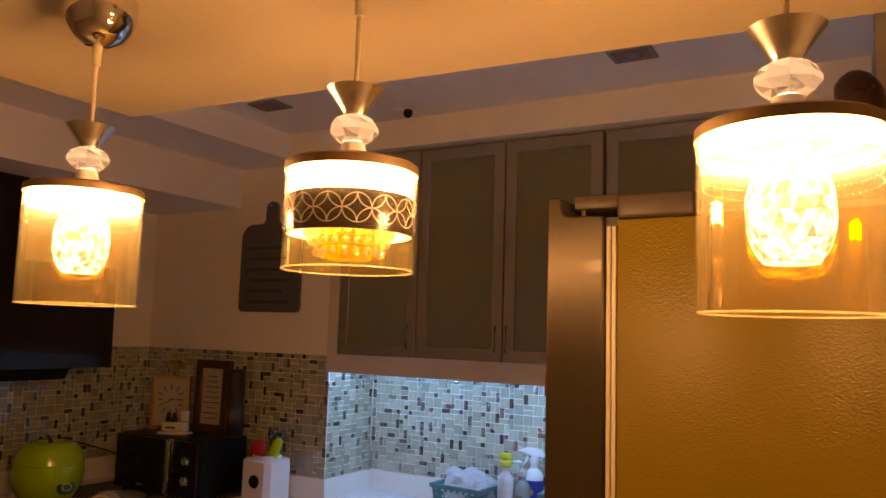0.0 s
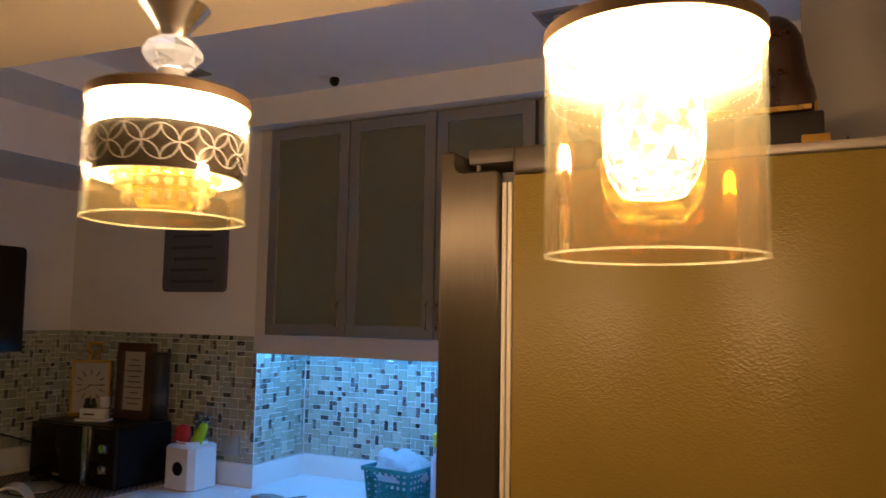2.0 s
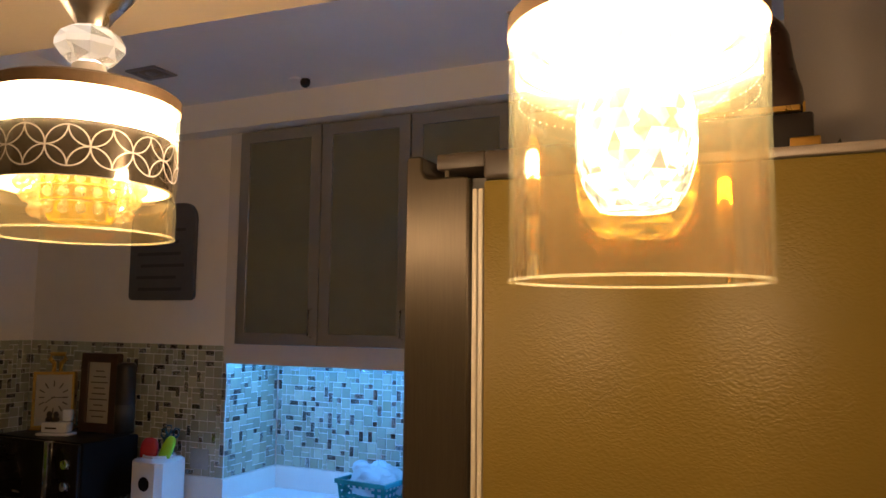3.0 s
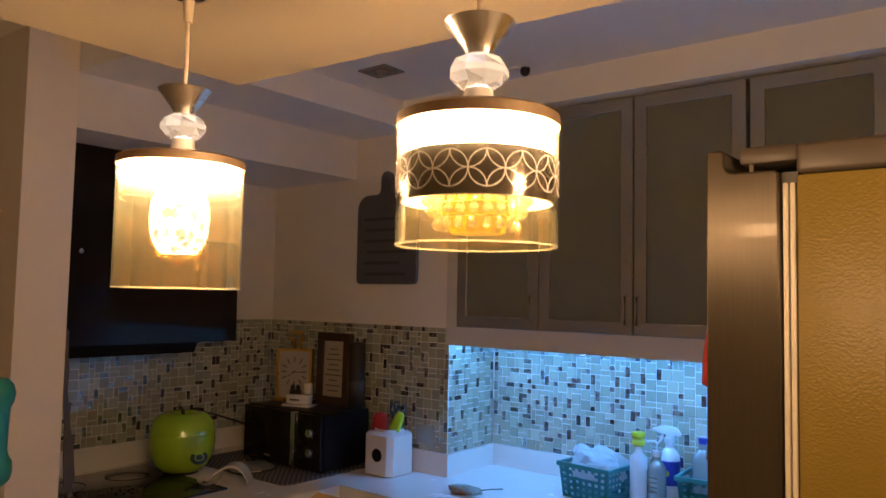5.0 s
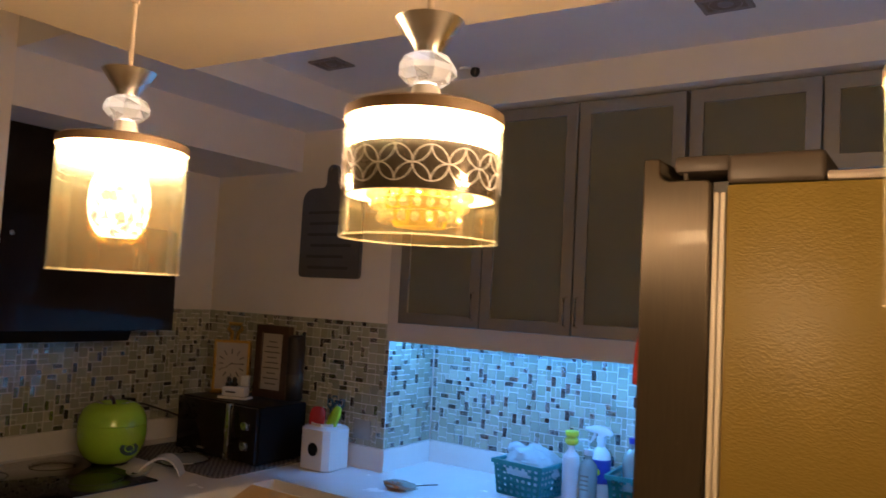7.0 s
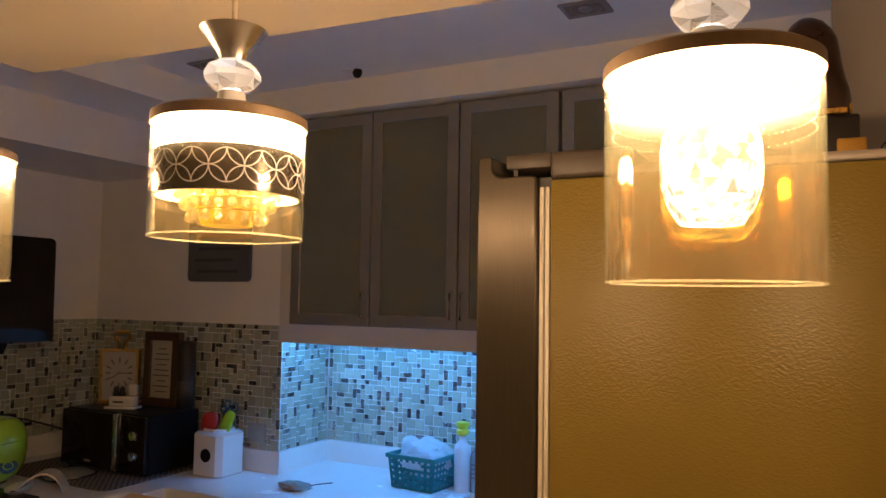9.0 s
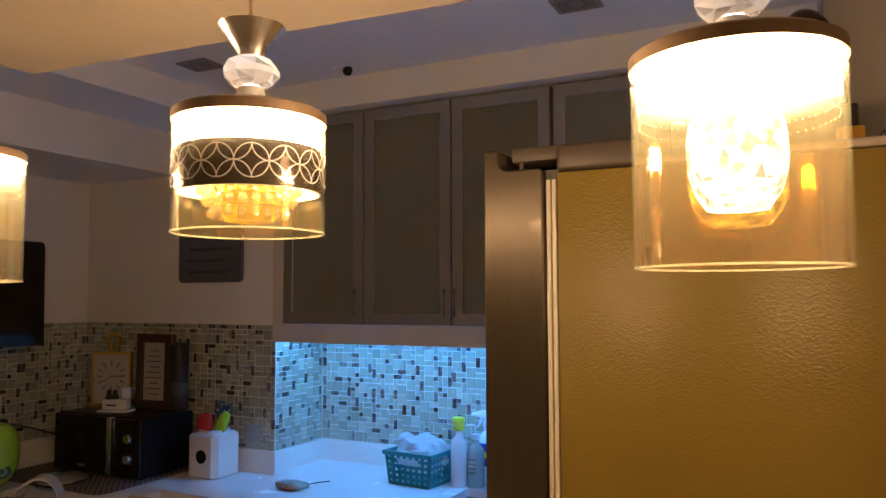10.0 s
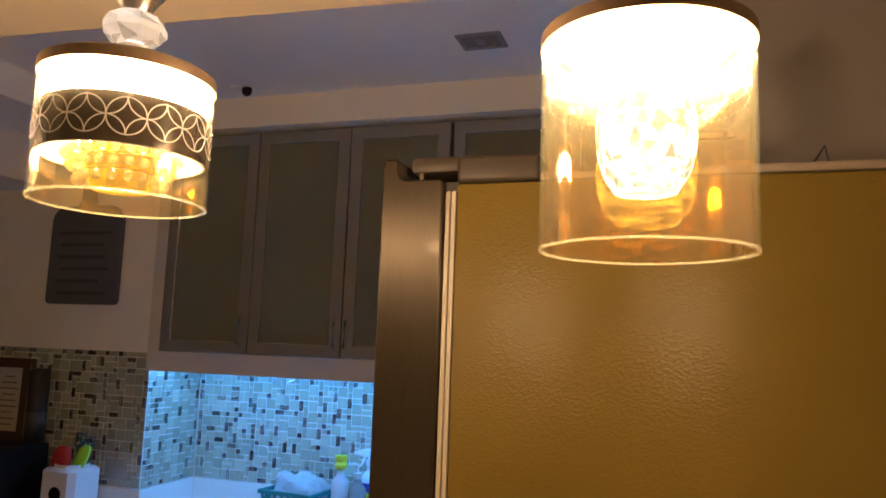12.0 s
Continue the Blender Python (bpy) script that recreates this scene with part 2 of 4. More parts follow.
    nt.links.new(glass.outputs[0], mix.inputs[1])
    nt.links.new(frost.outputs[0], mix.inputs[2])
    nt.links.new(mix.outputs[0], out.inputs[0])
    return m


gem_mat = cut_crystal("crystal_gem")
shade_glass = clear("cognac_shade_glass", (0.99, 0.97, 0.92), 0.035, 0.019, (0.82, 0.92, 0.80), 0.03, 0.10)
etched = surface("etched_white", (0.85, 0.83, 0.80), 0.5, vary=0.03)
band_dark = surface("smoked_band", (0.05, 0.036, 0.024), 0.15, vary=0.2)
band_inner = surface("white_liner", (0.85, 0.83, 0.78), 0.5, vary=0.03)
bead_glass = clear("crystal_bead", (1.0, 0.96, 0.72), 0.5, 0.22, (1.0, 1.0, 0.86), 0.02)
gold_wire = surface("gilt_wire", (0.75, 0.48, 0.10), 0.25, 1.0, vary=0.1)
lamp_glow = emitter("lamp_glow", (1.0, 0.645, 0.33), LAMP_POWER)
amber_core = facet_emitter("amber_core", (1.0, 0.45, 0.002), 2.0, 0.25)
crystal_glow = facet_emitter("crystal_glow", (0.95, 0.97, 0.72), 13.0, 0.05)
led_glow = emitter("led_glow", (0.07, 0.375, 1.0), LED_POWER)


# ---- builders ----
def box(bm, lo, hi, bevel=0.0, segs=1):
    made = bmesh.ops.create_cube(bm, size=1.0)["verts"]
    for v in made:
        v.co = Vector([lo[i] + (v.co[i] + 0.5) * (hi[i] - lo[i]) for i in range(3)])
    if bevel:
        edges = {e for v in made for e in v.link_edges}
        bmesh.ops.bevel(bm, geom=list(edges), offset=bevel, segments=segs, profile=0.5, affect="EDGES")
    return bm


def boxes(*specs):
    bm = bmesh.new()
    for s in specs:
        box(bm, *s)
    return bm


def lathe(profile, n=48, cap=False):
    """A turned shape from (radius, height) pairs round the z axis."""
    bm = bmesh.new()
    rings = []
    for r, z in profile:
        rings.append([bm.verts.new((r * math.cos(2 * math.pi * k / n), r * math.sin(2 * math.pi * k / n), z)) for k in range(n)])
    for a, b in zip(rings, rings[1:]):
        for k in range(n):
            bm.faces.new((a[k], a[(k + 1) % n], b[(k + 1) % n], b[k]))
    if cap:
        bm.faces.new(rings[0][::-1])
        bm.faces.new(rings[-1])
    return bm


def prism(outline, lo, hi, axis="y"):
    """An outline in the plane across the axis, drawn out along it."""
    bm = bmesh.new()
    def place(p, d):
        return {"y": (p[0], d, p[1]), "x": (d, p[0], p[1]), "z": (p[0], p[1], d)}[axis]
    a = [bm.verts.new(place(p, lo)) for p in outline]
    b = [bm.verts.new(place(p, hi)) for p in outline]
    n = len(outline)
    for k in range(n):
        bm.faces.new((a[k], a[(k + 1) % n], b[(k + 1) % n], b[k]))
    bm.faces.new(a[::-1])
    bm.faces.new(b)
    bmesh.ops.recalc_face_normals(bm, faces=bm.faces)
    return bm


def arc(cx, cz, r, a0, a1, n=6):
    return [(cx + r * math.cos(radians(a0 + (a1 - a0) * k / n)), cz + r * math.sin(radians(a0 + (a1 - a0) * k / n))) for k in range(n + 1)]


def tube(points, r, n=8):
    """A round bar along a line of points."""
    bm = bmesh.new()
    rings = []
    pts = [Vector(p) for p in points]
    for i, p in enumerate(pts):
        d = (pts[min(i + 1, len(pts) - 1)] - pts[max(i - 1, 0)]).normalized()
        side = d.cross(Vector((0, 0, 1)))
        side = side.normalized() if side.length > 1e-3 else Vector((1, 0, 0))
        up = side.cross(d)
        rings.append([bm.verts.new(p + r * (math.cos(2 * math.pi * k / n) * side + math.sin(2 * math.pi * k / n) * up)) for k in range(n)])
    for a, b in zip(rings, rings[1:]):
        for k in range(n):
            bm.faces.new((a[k], a[(k + 1) % n], b[(k + 1) % n], b[k]))
    bm.faces.new(rings[0][::-1])
    bm.faces.new(rings[-1])
    bmesh.ops.recalc_face_normals(bm, faces=bm.faces)
    return bm


def mesh_of(name, bm, mat, smooth=True, angle=35):
    me = bpy.data.meshes.new(name)
    bmesh.ops.recalc_face_normals(bm, faces=bm.faces)
    if smooth:
        for e in bm.edges:
            e.smooth = len(e.link_faces) == 2 and e.calc_face_angle(0) < radians(angle)
        for f in bm.faces:
            f.smooth = True
    bm.to_mesh(me)
    bm.free()
    me.materials.append(mat)
    return me


def part(name, bm, mat, parent=None, label="", smooth=True):
    ob = new(name, mesh_of(name, bm, mat, smooth))
    if parent:
        ob.parent = parent
    return tagged(ob, label)


def thing(name, at, label, category, group="", kind=""):
    ob = new(name)
    ob.location = at
    ob.empty_display_size = 0.05
    return tagged(ob, label, category, group, kind)


def setting(name, bm, mat, label="", category=""):
    return tagged(part(name, bm, mat, smooth=False), label or "plain painted structure", category or name.split("_")[0], kind="structure")


def coated(name, share):
    """A single clear skin with a mirror-like amber coat that thins out upward."""
    m, nt, bsdf, out = material(name)
    nt.nodes.remove(bsdf)
    tr = nt.nodes.new("ShaderNodeBsdfTransparent")
    tint = nt.nodes.new("ShaderNodeMixRGB")
    tint.inputs[1].default_value, tint.inputs[2].default_value = (0.99, 0.97, 0.93, 1), (0.99, 0.95, 0.82, 1)
    nt.links.new(tint.outputs[0], tr.inputs[0])
    sharp = node(nt, "ShaderNodeBsdfGlossy", Color=(1.0, 0.42, 0.002, 1), Roughness=0.05)
    sharp.distribution = "BECKMANN"
    soft = node(nt, "ShaderNodeBsdfGlossy", Color=(1.0, 0.47, 0.004, 1), Roughness=0.2)
    soft.distribution = "BECKMANN"
    mirror = node(nt, "ShaderNodeMixShader", Fac=0.06)
    nt.links.new(sharp.outputs[0], mirror.inputs[1])
    nt.links.new(soft.outputs[0], mirror.inputs[2])
    mix = nt.nodes.new("ShaderNodeMixShader")
    coord = nt.nodes.new("ShaderNodeTexCoord")
    sep = nt.nodes.new("ShaderNodeSeparateXYZ")
    nt.links.new(coord.outputs["Object"], sep.inputs[0])
    thin = nt.nodes.new("ShaderNodeMapRange")
    thin.interpolation_type = "SMOOTHSTEP"
    thin.inputs["From Min"].default_value, thin.inputs["From Max"].default_value = 1.643, 1.668
    thin.inputs["To Min"].default_value, thin.inputs["To Max"].default_value = share, 0.0
    nt.links.new(sep.outputs["Z"], thin.inputs[0])
    nt.links.new(thin.outputs[0], mix.inputs[0])
    tinted = nt.nodes.new("ShaderNodeMapRange")
    tinted.inputs["From Max"].default_value = share
    nt.links.new(thin.outputs[0], tinted.inputs[0])
    nt.links.new(tinted.outputs[0], tint.inputs[0])
    nt.links.new(tr.outputs[0], mix.inputs[1])
    nt.links.new(mirror.outputs[0], mix.inputs[2])
    nt.links.new(mix.outputs[0], out.inputs[0])
    return m


amber_coat = coated("amber_coat", 0.2)
thin_coat = coated("thin_amber_coat", 0.10)
rim_glass = clear("bright_rim_glass", (1.0, 0.95, 0.85), 0.25, 0.25, (0.9, 0.92, 0.75), 0.1)


def fading_emitter(name, colour, strength, z0, z1):
    """A frosted ring that is opaque and lit above z1 and clears towards z0."""
    m, nt, bsdf, out = material(name)
    nt.nodes.remove(bsdf)
    em = node(nt, "ShaderNodeEmission", Color=(*colour, 1), Strength=strength)
    tr = nt.nodes.new("ShaderNodeBsdfTransparent")
    coord = nt.nodes.new("ShaderNodeTexCoord")
    sep = nt.nodes.new("ShaderNodeSeparateXYZ")
    nt.links.new(coord.outputs["Object"], sep.inputs[0])
    ramp = nt.nodes.new("ShaderNodeMapRange")
    ramp.interpolation_type = "SMOOTHSTEP"
    ramp.inputs["From Min"].default_value, ramp.inputs["From Max"].default_value = z0, z1
    nt.links.new(sep.outputs["Z"], ramp.inputs[0])
    mix = nt.nodes.new("ShaderNodeMixShader")
    nt.links.new(ramp.outputs[0], mix.inputs[0])
    nt.links.new(tr.outputs[0], mix.inputs[1])
    nt.links.new(em.outputs[0], mix.inputs[2])
    nt.links.new(mix.outputs[0], out.inputs[0])
    return m


glow_fade = fading_emitter("frosted_glow", (1.0, 0.86, 0.64), 2.2, 1.674, 1.692)
glint_glow = emitter("glint_glow", (1.0, 0.80, 0.52), 1.8)
plate_glow = emitter("diode_glow", (1.0, 0.61, 0.24), 1250.0)


def frosted_glass(name):
    m, nt, bsdf, out = material(name)
    coord = nt.nodes.new("ShaderNodeTexCoord")
    n = node(nt, "ShaderNodeTexNoise", Scale=5.0, Detail=4.0)
    nt.links.new(coord.outputs["Object"], n.inputs["Vector"])
    ramp = nt.nodes.new("ShaderNodeValToRGB")
    ramp.color_ramp.elements[0].color, ramp.color_ramp.elements[1].color = (0.37, 0.38, 0.30, 1), (0.46, 0.46, 0.39, 1)
    nt.links.new(n.outputs[0], ramp.inputs[0])
    nt.links.new(ramp.outputs[0], bsdf.inputs["Base Color"])
    bsdf.inputs["Transmission Weight"].default_value = 0.6
    bsdf.inputs["Roughness"].default_value = 0.32
    bsdf.inputs["IOR"].default_value = 1.2
    return m


frosted = frosted_glass("frosted_glass")


# ---- the shell of the place ----
CEIL, BORDER, SOFFIT = 2.34, 2.235, 1.94
LEFT_WALL, ALCOVE_FACE, NICHE_BACK = -1.05, -0.52, 0.30
# The floor is out of view; its pale colour bounces more light.
setting("floor", boxes(((-3.2, -4.6, -0.1), (2.8, 0.5, 0.0))), floor_mat, "unseen beige floor, kept pale to bounce light", "floor")
setting("ceiling", boxes(((-3.2, -4.6, CEIL), (2.8, 0.5, CEIL + 0.12))), ceiling_paint, "white painted tray ceiling", "ceiling")
setting("wall_north", boxes(((-1.25, NICHE_BACK + 0.004, 0), (2.8, 0.5, CEIL))), wall_paint, "off-white painted wall behind the worktop", "wall")
setting("wall_pier_north", boxes(((LEFT_WALL, 0.0, 0.0), (-0.004, NICHE_BACK, CEIL))), wall_paint, "off-white painted wall box beside the lit niche", "wall")
setting("wall_west", boxes(((-1.25, -1.195, 0), (LEFT_WALL, NICHE_BACK, CEIL))), wall_paint, "off-white painted wall behind the cooker hood", "wall")
setting("wall_pier", boxes(((-1.25, -1.345, 0), (ALCOVE_FACE + 0.004, -1.197, CEIL)), ((-3.2, -1.345, 0), (-1.25, -1.2, CEIL))), pier_paint, "cream painted wall end beside the hob", "wall")
# Three unseen walls, added to close the room and bounce light.
setting("wall_far_west", boxes(((-3.35, -4.6, 0), (-3.2, -1.2, CEIL))), wall_paint)
setting("wall_south", boxes(((-3.2, -4.75, 0), (2.8, -4.6, CEIL))), wall_paint)
setting("wall_east", boxes(((2.65, -4.6, 0), (2.8, 0.3, CEIL))), wall_paint)
setting("wall_fridge", boxes(((1.865, -0.80, 0), (2.65, -0.65, CEIL))), dark_wall_paint, "taupe-grey wall behind the refrigerator, darker than the other walls", "wall")
setting("bulkhead_west", boxes(((LEFT_WALL, -1.195, 2.065), (ALCOVE_FACE, -0.0, BORDER))), wall_paint, "white boxed-in bulkhead above the hood", "bulkhead")
setting("ceiling_border_west", boxes(((LEFT_WALL, -1.195, BORDER), (-0.19, -0.0, CEIL))), ceiling_paint, "white lowered border of the tray ceiling", "ceiling")
setting("ceiling_border_north", boxes(((-0.19, -0.085, BORDER), (1.865, NICHE_BACK, CEIL))), ceiling_paint, "white lowered border above the wall cabinets", "ceiling")
setting("soffit", prism([(0.655, -1.466), (2.65, -1.345), (2.65, -2.95), (0.655, -2.95)], SOFFIT, CEIL, "z"), toned_soffit_paint, "dropped cream soffit over the bar, toned down against lamp light", "soffit")

# worktops
setting("worktop", prism([(LEFT_WALL, -1.195), (-0.2, -1.195), (-0.2, -0.36), (0.97, -0.36), (0.97, -0.27), (0.74, -0.27), (0.74, 0.12), (1.2, 0.12), (1.2, -0.27), (0.9705, -0.27), (0.9705, -0.36),
                          (1.86, -0.36), (1.86, NICHE_BACK), (0.0, NICHE_BACK), (0.0, 0.0), (LEFT_WALL, 0.0)], 0.86, 0.9, "z"), quartz, "white quartz worktop with a cut-out sink", "worktop")
setting("worktop_base", boxes(((LEFT_WALL, -1.19, 0.0), (-0.24, -0.01, 0.858)), ((-0.24, -0.33, 0.0), (0.70, 0.28, 0.858)), ((1.22, -0.33, 0.0), (1.86, 0.28, 0.858))), cabinet_white, "white base cabinets under the worktop", "cabinet")
setting("upstand", boxes(((LEFT_WALL, -1.195, 0.9), (LEFT_WALL + 0.016, -0.016, 0.983)), ((LEFT_WALL, -0.016, 0.9), (0.0, 0.0, 0.983)),
                         ((0.0, -0.016, 0.9), (0.012, NICHE_BACK, 0.983)), ((0.012, NICHE_BACK - 0.014, 0.9), (1.86, NICHE_BACK, 0.983))), upstand_mat, "low white quartz upstand along the wall", "upstand")
BAR = 1.10
setting("bar_top", boxes(((0.372, -1.95, BAR - 0.04), (1.42, -1.0, BAR))), quartz, "white bar top with a square edge", "bar top")
setting("bar_wall", boxes(((0.45, -1.8, 0), (1.38, -1.1, BAR - 0.042))), wall_paint, "painted wall under the bar top", "wall")


# ---- pendant lamps ----
def faceted(profile, n=10, twist=True):
    """A cut-crystal body: rings of points, each turned half a step, joined by flat triangles."""
    bm = bmesh.new()
    rings = []
    for i, (r, z) in enumerate(profile):
        off = 0.5 * (i % 2) if twist else 0
        rings.append([bm.verts.new((r * math.cos(2 * math.pi * (k + off) / n), r * math.sin(2 * math.pi * (k + off) / n), z)) for k in range(n)])
    for i, (a, b) in enumerate(zip(rings, rings[1:])):
        for k in range(n):
            j = (k + 1) % n
            if i % 2 == 0:
                bm.faces.new((a[k], a[j], b[k]))
                bm.faces.new((a[j], b[j], b[k]))
            else:
                bm.faces.new((a[k], b[j], b[k]))
                bm.faces.new((a[k], a[j], b[j]))
    bm.faces.new(rings[0][::-1])
    bm.faces.new(rings[-1])
    return bm


def ribbon_arc(bm, u0, v0, r, a0, a1, rad, width, n=8):
    """A narrow etched line along an arc, wrapped on a drum of radius rad."""
    last = None
    for k in range(n + 1):
        a = radians(a0 + (a1 - a0) * k / n)
        row = []
        for q in (r - width / 2, r + width / 2):
            u, v = u0 + q * math.cos(a), v0 + q * math.sin(a)
            row.append(bm.verts.new((rad * math.cos(u / rad), rad * math.sin(u / rad), v)))
        if last:
            bm.faces.new((last[0], last[1], row[1], row[0]))
        last = row


def pendant(x, y, patterned, label):
    """A pendant lamp on a cord: dome canopy, trumpet cup, crystal, cap and glass drum."""
    lamp = thing("pendant_lamp", (x, y, 0), label, "pendant lamp", "pendant lamps over the bar")
    top = SOFFIT
    part("canopy", lathe([(0.003, 1.883), (0.014, 1.8845), (0.027, 1.893), (0.036, 1.905), (0.041, 1.920), (0.0425, 1.932), (0.0425, top)]), chrome, lamp, "mirror-chrome dome canopy")
    part("cord_grip", lathe([(0.003, 1.858), (0.0045, 1.859), (0.0055, 1.875), (0.006, 1.884)], 16), cord_mat, lamp)
    part("cord", lathe([(0.0024, 1.772), (0.0024, 1.862)], 10), cord_mat, lamp)
    part("cup", lathe([(0.0035, 1.7750), (0.0262, 1.7862), (0.0276, 1.7855), (0.0262, 1.7836), (0.0200, 1.7755), (0.0148, 1.7685), (0.0113, 1.7625), (0.0100, 1.7575), (0.0, 1.7570)], 64), satin_nickel, lamp, "trumpet-shaped nickel cup")
    part("crystal_knob", faceted([(0.0125, 1.7590), (0.0195, 1.7552), (0.0233, 1.7482), (0.0233, 1.7435), (0.0175, 1.7370), (0.0120, 1.7332)], 9, False), gem_mat, lamp, "faceted clear crystal knob", smooth=False)
    # Hidden glowing disc, added to brighten the crystal knob from below.
    part("knob_glow_disc", lathe([(0.0, 1.7362), (0.0080, 1.7362), (0.0085, 1.7350)], 20), knob_fill_glow, lamp, "added glowing disc that brightens the crystal knob")
    part("neck_cone", lathe([(0.0085, 1.7350), (0.0108, 1.7330), (0.0125, 1.7245), (0.0168, 1.7132)], 24, True), cone_white, lamp)
    R = 0.0635 if not patterned else 0.0615
    bottom = 1.577 if not patterned else 1.612
    part("cap", lathe([(0.0, 1.7134), (R - 0.003, 1.7128), (R + 0.001, 1.7104), (R + 0.001, 1.7025), (R - 0.002, 1.7015), (0.0, 1.7015)], 64), cap_wood, lamp, "brown disc cap")
    part("glass_shade", lathe([(R, 1.7014), (R, bottom + 0.001), (R - 0.001, bottom), (R - 0.002, bottom + 0.001), (R - 0.002, 1.7014)], 72), shade_glass, lamp, "clear cognac-tinted glass drum").visible_shadow = False
    part("amber_coating", lathe([(R - 0.0024, 1.636 if patterned else 1.7014), (R - 0.0024, bottom + 0.002)], 72), thin_coat if patterned else amber_coat, lamp, "amber mirror coating inside the drum").visible_shadow = False
    part("glass_rim", lathe([(R + 0.0003, bottom + 0.0012), (R + 0.0003, bottom - 0.0003), (R - 0.0023, bottom - 0.0003), (R - 0.0023, bottom + 0.0012)], 72), rim_glass, lamp)
    part("led_plate", lathe([(0.0, 1.6995), (0.050, 1.6995), (0.052, 1.7012)], 40), cone_white, lamp, "white round LED plate")
    dots = bmesh.new()
    for ring, count in ((0.0465, 44), (0.0395, 36), (0.0325, 28)):
        for k in range(count):
            a = 2 * math.pi * k / count
            bmesh.ops.create_circle(dots, cap_ends=True, segments=6, radius=0.0017, matrix=Matrix.Translation((ring * math.cos(a), ring * math.sin(a), 1.6985)))
    part("led_dots", dots, plate_glow, lamp, "rings of small glowing diodes")
    if patterned:
        part("diffuser", lathe([(R - 0.0035, 1.7013), (R - 0.0035, 1.6805)], 64), lamp_glow, lamp, "glowing white diffuser ring")
        part("band", lathe([(R - 0.0030, 1.6805), (R - 0.0030, 1.645)], 64), band_dark, lamp, "dark smoked band")
        part("liner", lathe([(R - 0.0048, 1.7013), (R - 0.0048, 1.6445), (R - 0.0030, 1.6445)], 64), band_inner, lamp, "white inside of the band")
        bm = bmesh.new()
        rad, units = R + 0.0006, 15
        step = 2 * math.pi * rad / units
        r, mid = step / 2, 1.6626
        for k in range(units):
            u = k * step
            ribbon_arc(bm, u, mid, r, 0, 360, rad, 0.0010, 28)
            for su, sv, a0 in ((1, 1, 180), (-1, 1, 270), (-1, -1, 0), (1, -1, 90)):
                ribbon_arc(bm, u + su * r, mid + sv * r, r, a0, a0 + 90, rad, 0.0010, 8)
        part("etched_pattern", bm, etched, lamp, "etched white interlaced circles")
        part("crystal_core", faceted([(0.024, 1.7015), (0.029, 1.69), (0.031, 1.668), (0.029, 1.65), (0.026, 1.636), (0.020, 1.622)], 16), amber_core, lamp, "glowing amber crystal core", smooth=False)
        bead = mesh_of("bead", faceted([(0.0006, 0.0052), (0.0016, 0.0038), (0.0030, 0.0012), (0.0036, -0.0012), (0.0030, -0.0034), (0.0012, -0.0046)], 8), bead_glass, False)
        for rr, z, n, tilt in ((0.0385, 1.6475, 26, 0.75), (0.0350, 1.6390, 22, 0.5), (0.0300, 1.6290, 18, 0.3)):
            for k in range(n):
                ob = new("bead", bead)
                ob.parent = lamp
                a = 2 * math.pi * (k + 0.5 * (n % 3)) / n
                ob.matrix_basis = pose(rr * math.cos(a), rr * math.sin(a), z, 0, 0, math.degrees(a)) @ Matrix.Rotation(-tilt, 4, "Y")
            part("bead_ring", lathe([(rr - 0.0045, z + 0.0048), (rr - 0.0035, z + 0.0056), (rr - 0.0025, z + 0.0048), (rr - 0.0035, z + 0.0040), (rr - 0.0045, z + 0.0048)], 40), gold_wire, lamp, "thin gilt ring holding beads")
    else:
        # Added opaque ring; keeps the diffuser's light from shining into the drum.
        part("liner", lathe([(R - 0.006, 1.7013), (R - 0.006, 1.6868), (R - 0.0037, 1.6868)], 64), band_inner, lamp, "white ring added to shield the drum from diffuser glow")
        part("diffuser", lathe([(R - 0.0036, 1.7013), (R - 0.0036, 1.6875)], 64), lamp_glow, lamp, "glowing white diffuser ring")
        # Glowing specks imitate the diodes' reflections in the drum; no such part exists.
        dot_glints = bmesh.new()
        for z, count in ((1.6760, 72), (1.6680, 60)):
            for k in range(count):
                a = 2 * math.pi * k / count
                bmesh.ops.create_icosphere(dot_glints, subdivisions=1, radius=0.0004, matrix=Matrix.Translation(((R - 0.005) * math.cos(a), (R - 0.005) * math.sin(a), z)))
        part("diode_glint_row", dot_glints, glint_glow, lamp, "rows of glowing specks standing in for diode reflections")
        part("frosting", lathe([(R - 0.0036, 1.6875), (R - 0.0036, 1.656)], 64), glow_fade, lamp, "frosted glow fading downward")
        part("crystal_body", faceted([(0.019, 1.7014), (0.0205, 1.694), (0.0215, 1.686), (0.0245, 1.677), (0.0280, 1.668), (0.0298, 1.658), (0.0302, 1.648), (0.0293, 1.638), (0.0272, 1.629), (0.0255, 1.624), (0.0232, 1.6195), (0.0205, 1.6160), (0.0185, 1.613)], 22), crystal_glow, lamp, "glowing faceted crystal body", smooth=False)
    return lamp


pendant(1.053, -1.820, False, "tall cognac glass drum pendant with glowing faceted crystal")
pendant(1.420, -1.799, True, "short glass drum pendant with etched circle band and beads")
pendant(1.794, -1.782, False, "tall cognac glass drum pendant hanging beside the refrigerator")


# ---- refrigerator ----
def refrigerator():
    fr = thing("refrigerator", (1.8, -1.1, 0), "tall refrigerator with steel door and textured taupe side", "refrigerator")
    fr.location = (0, 0, 0)
    y0, y1 = -1.372, -0.825
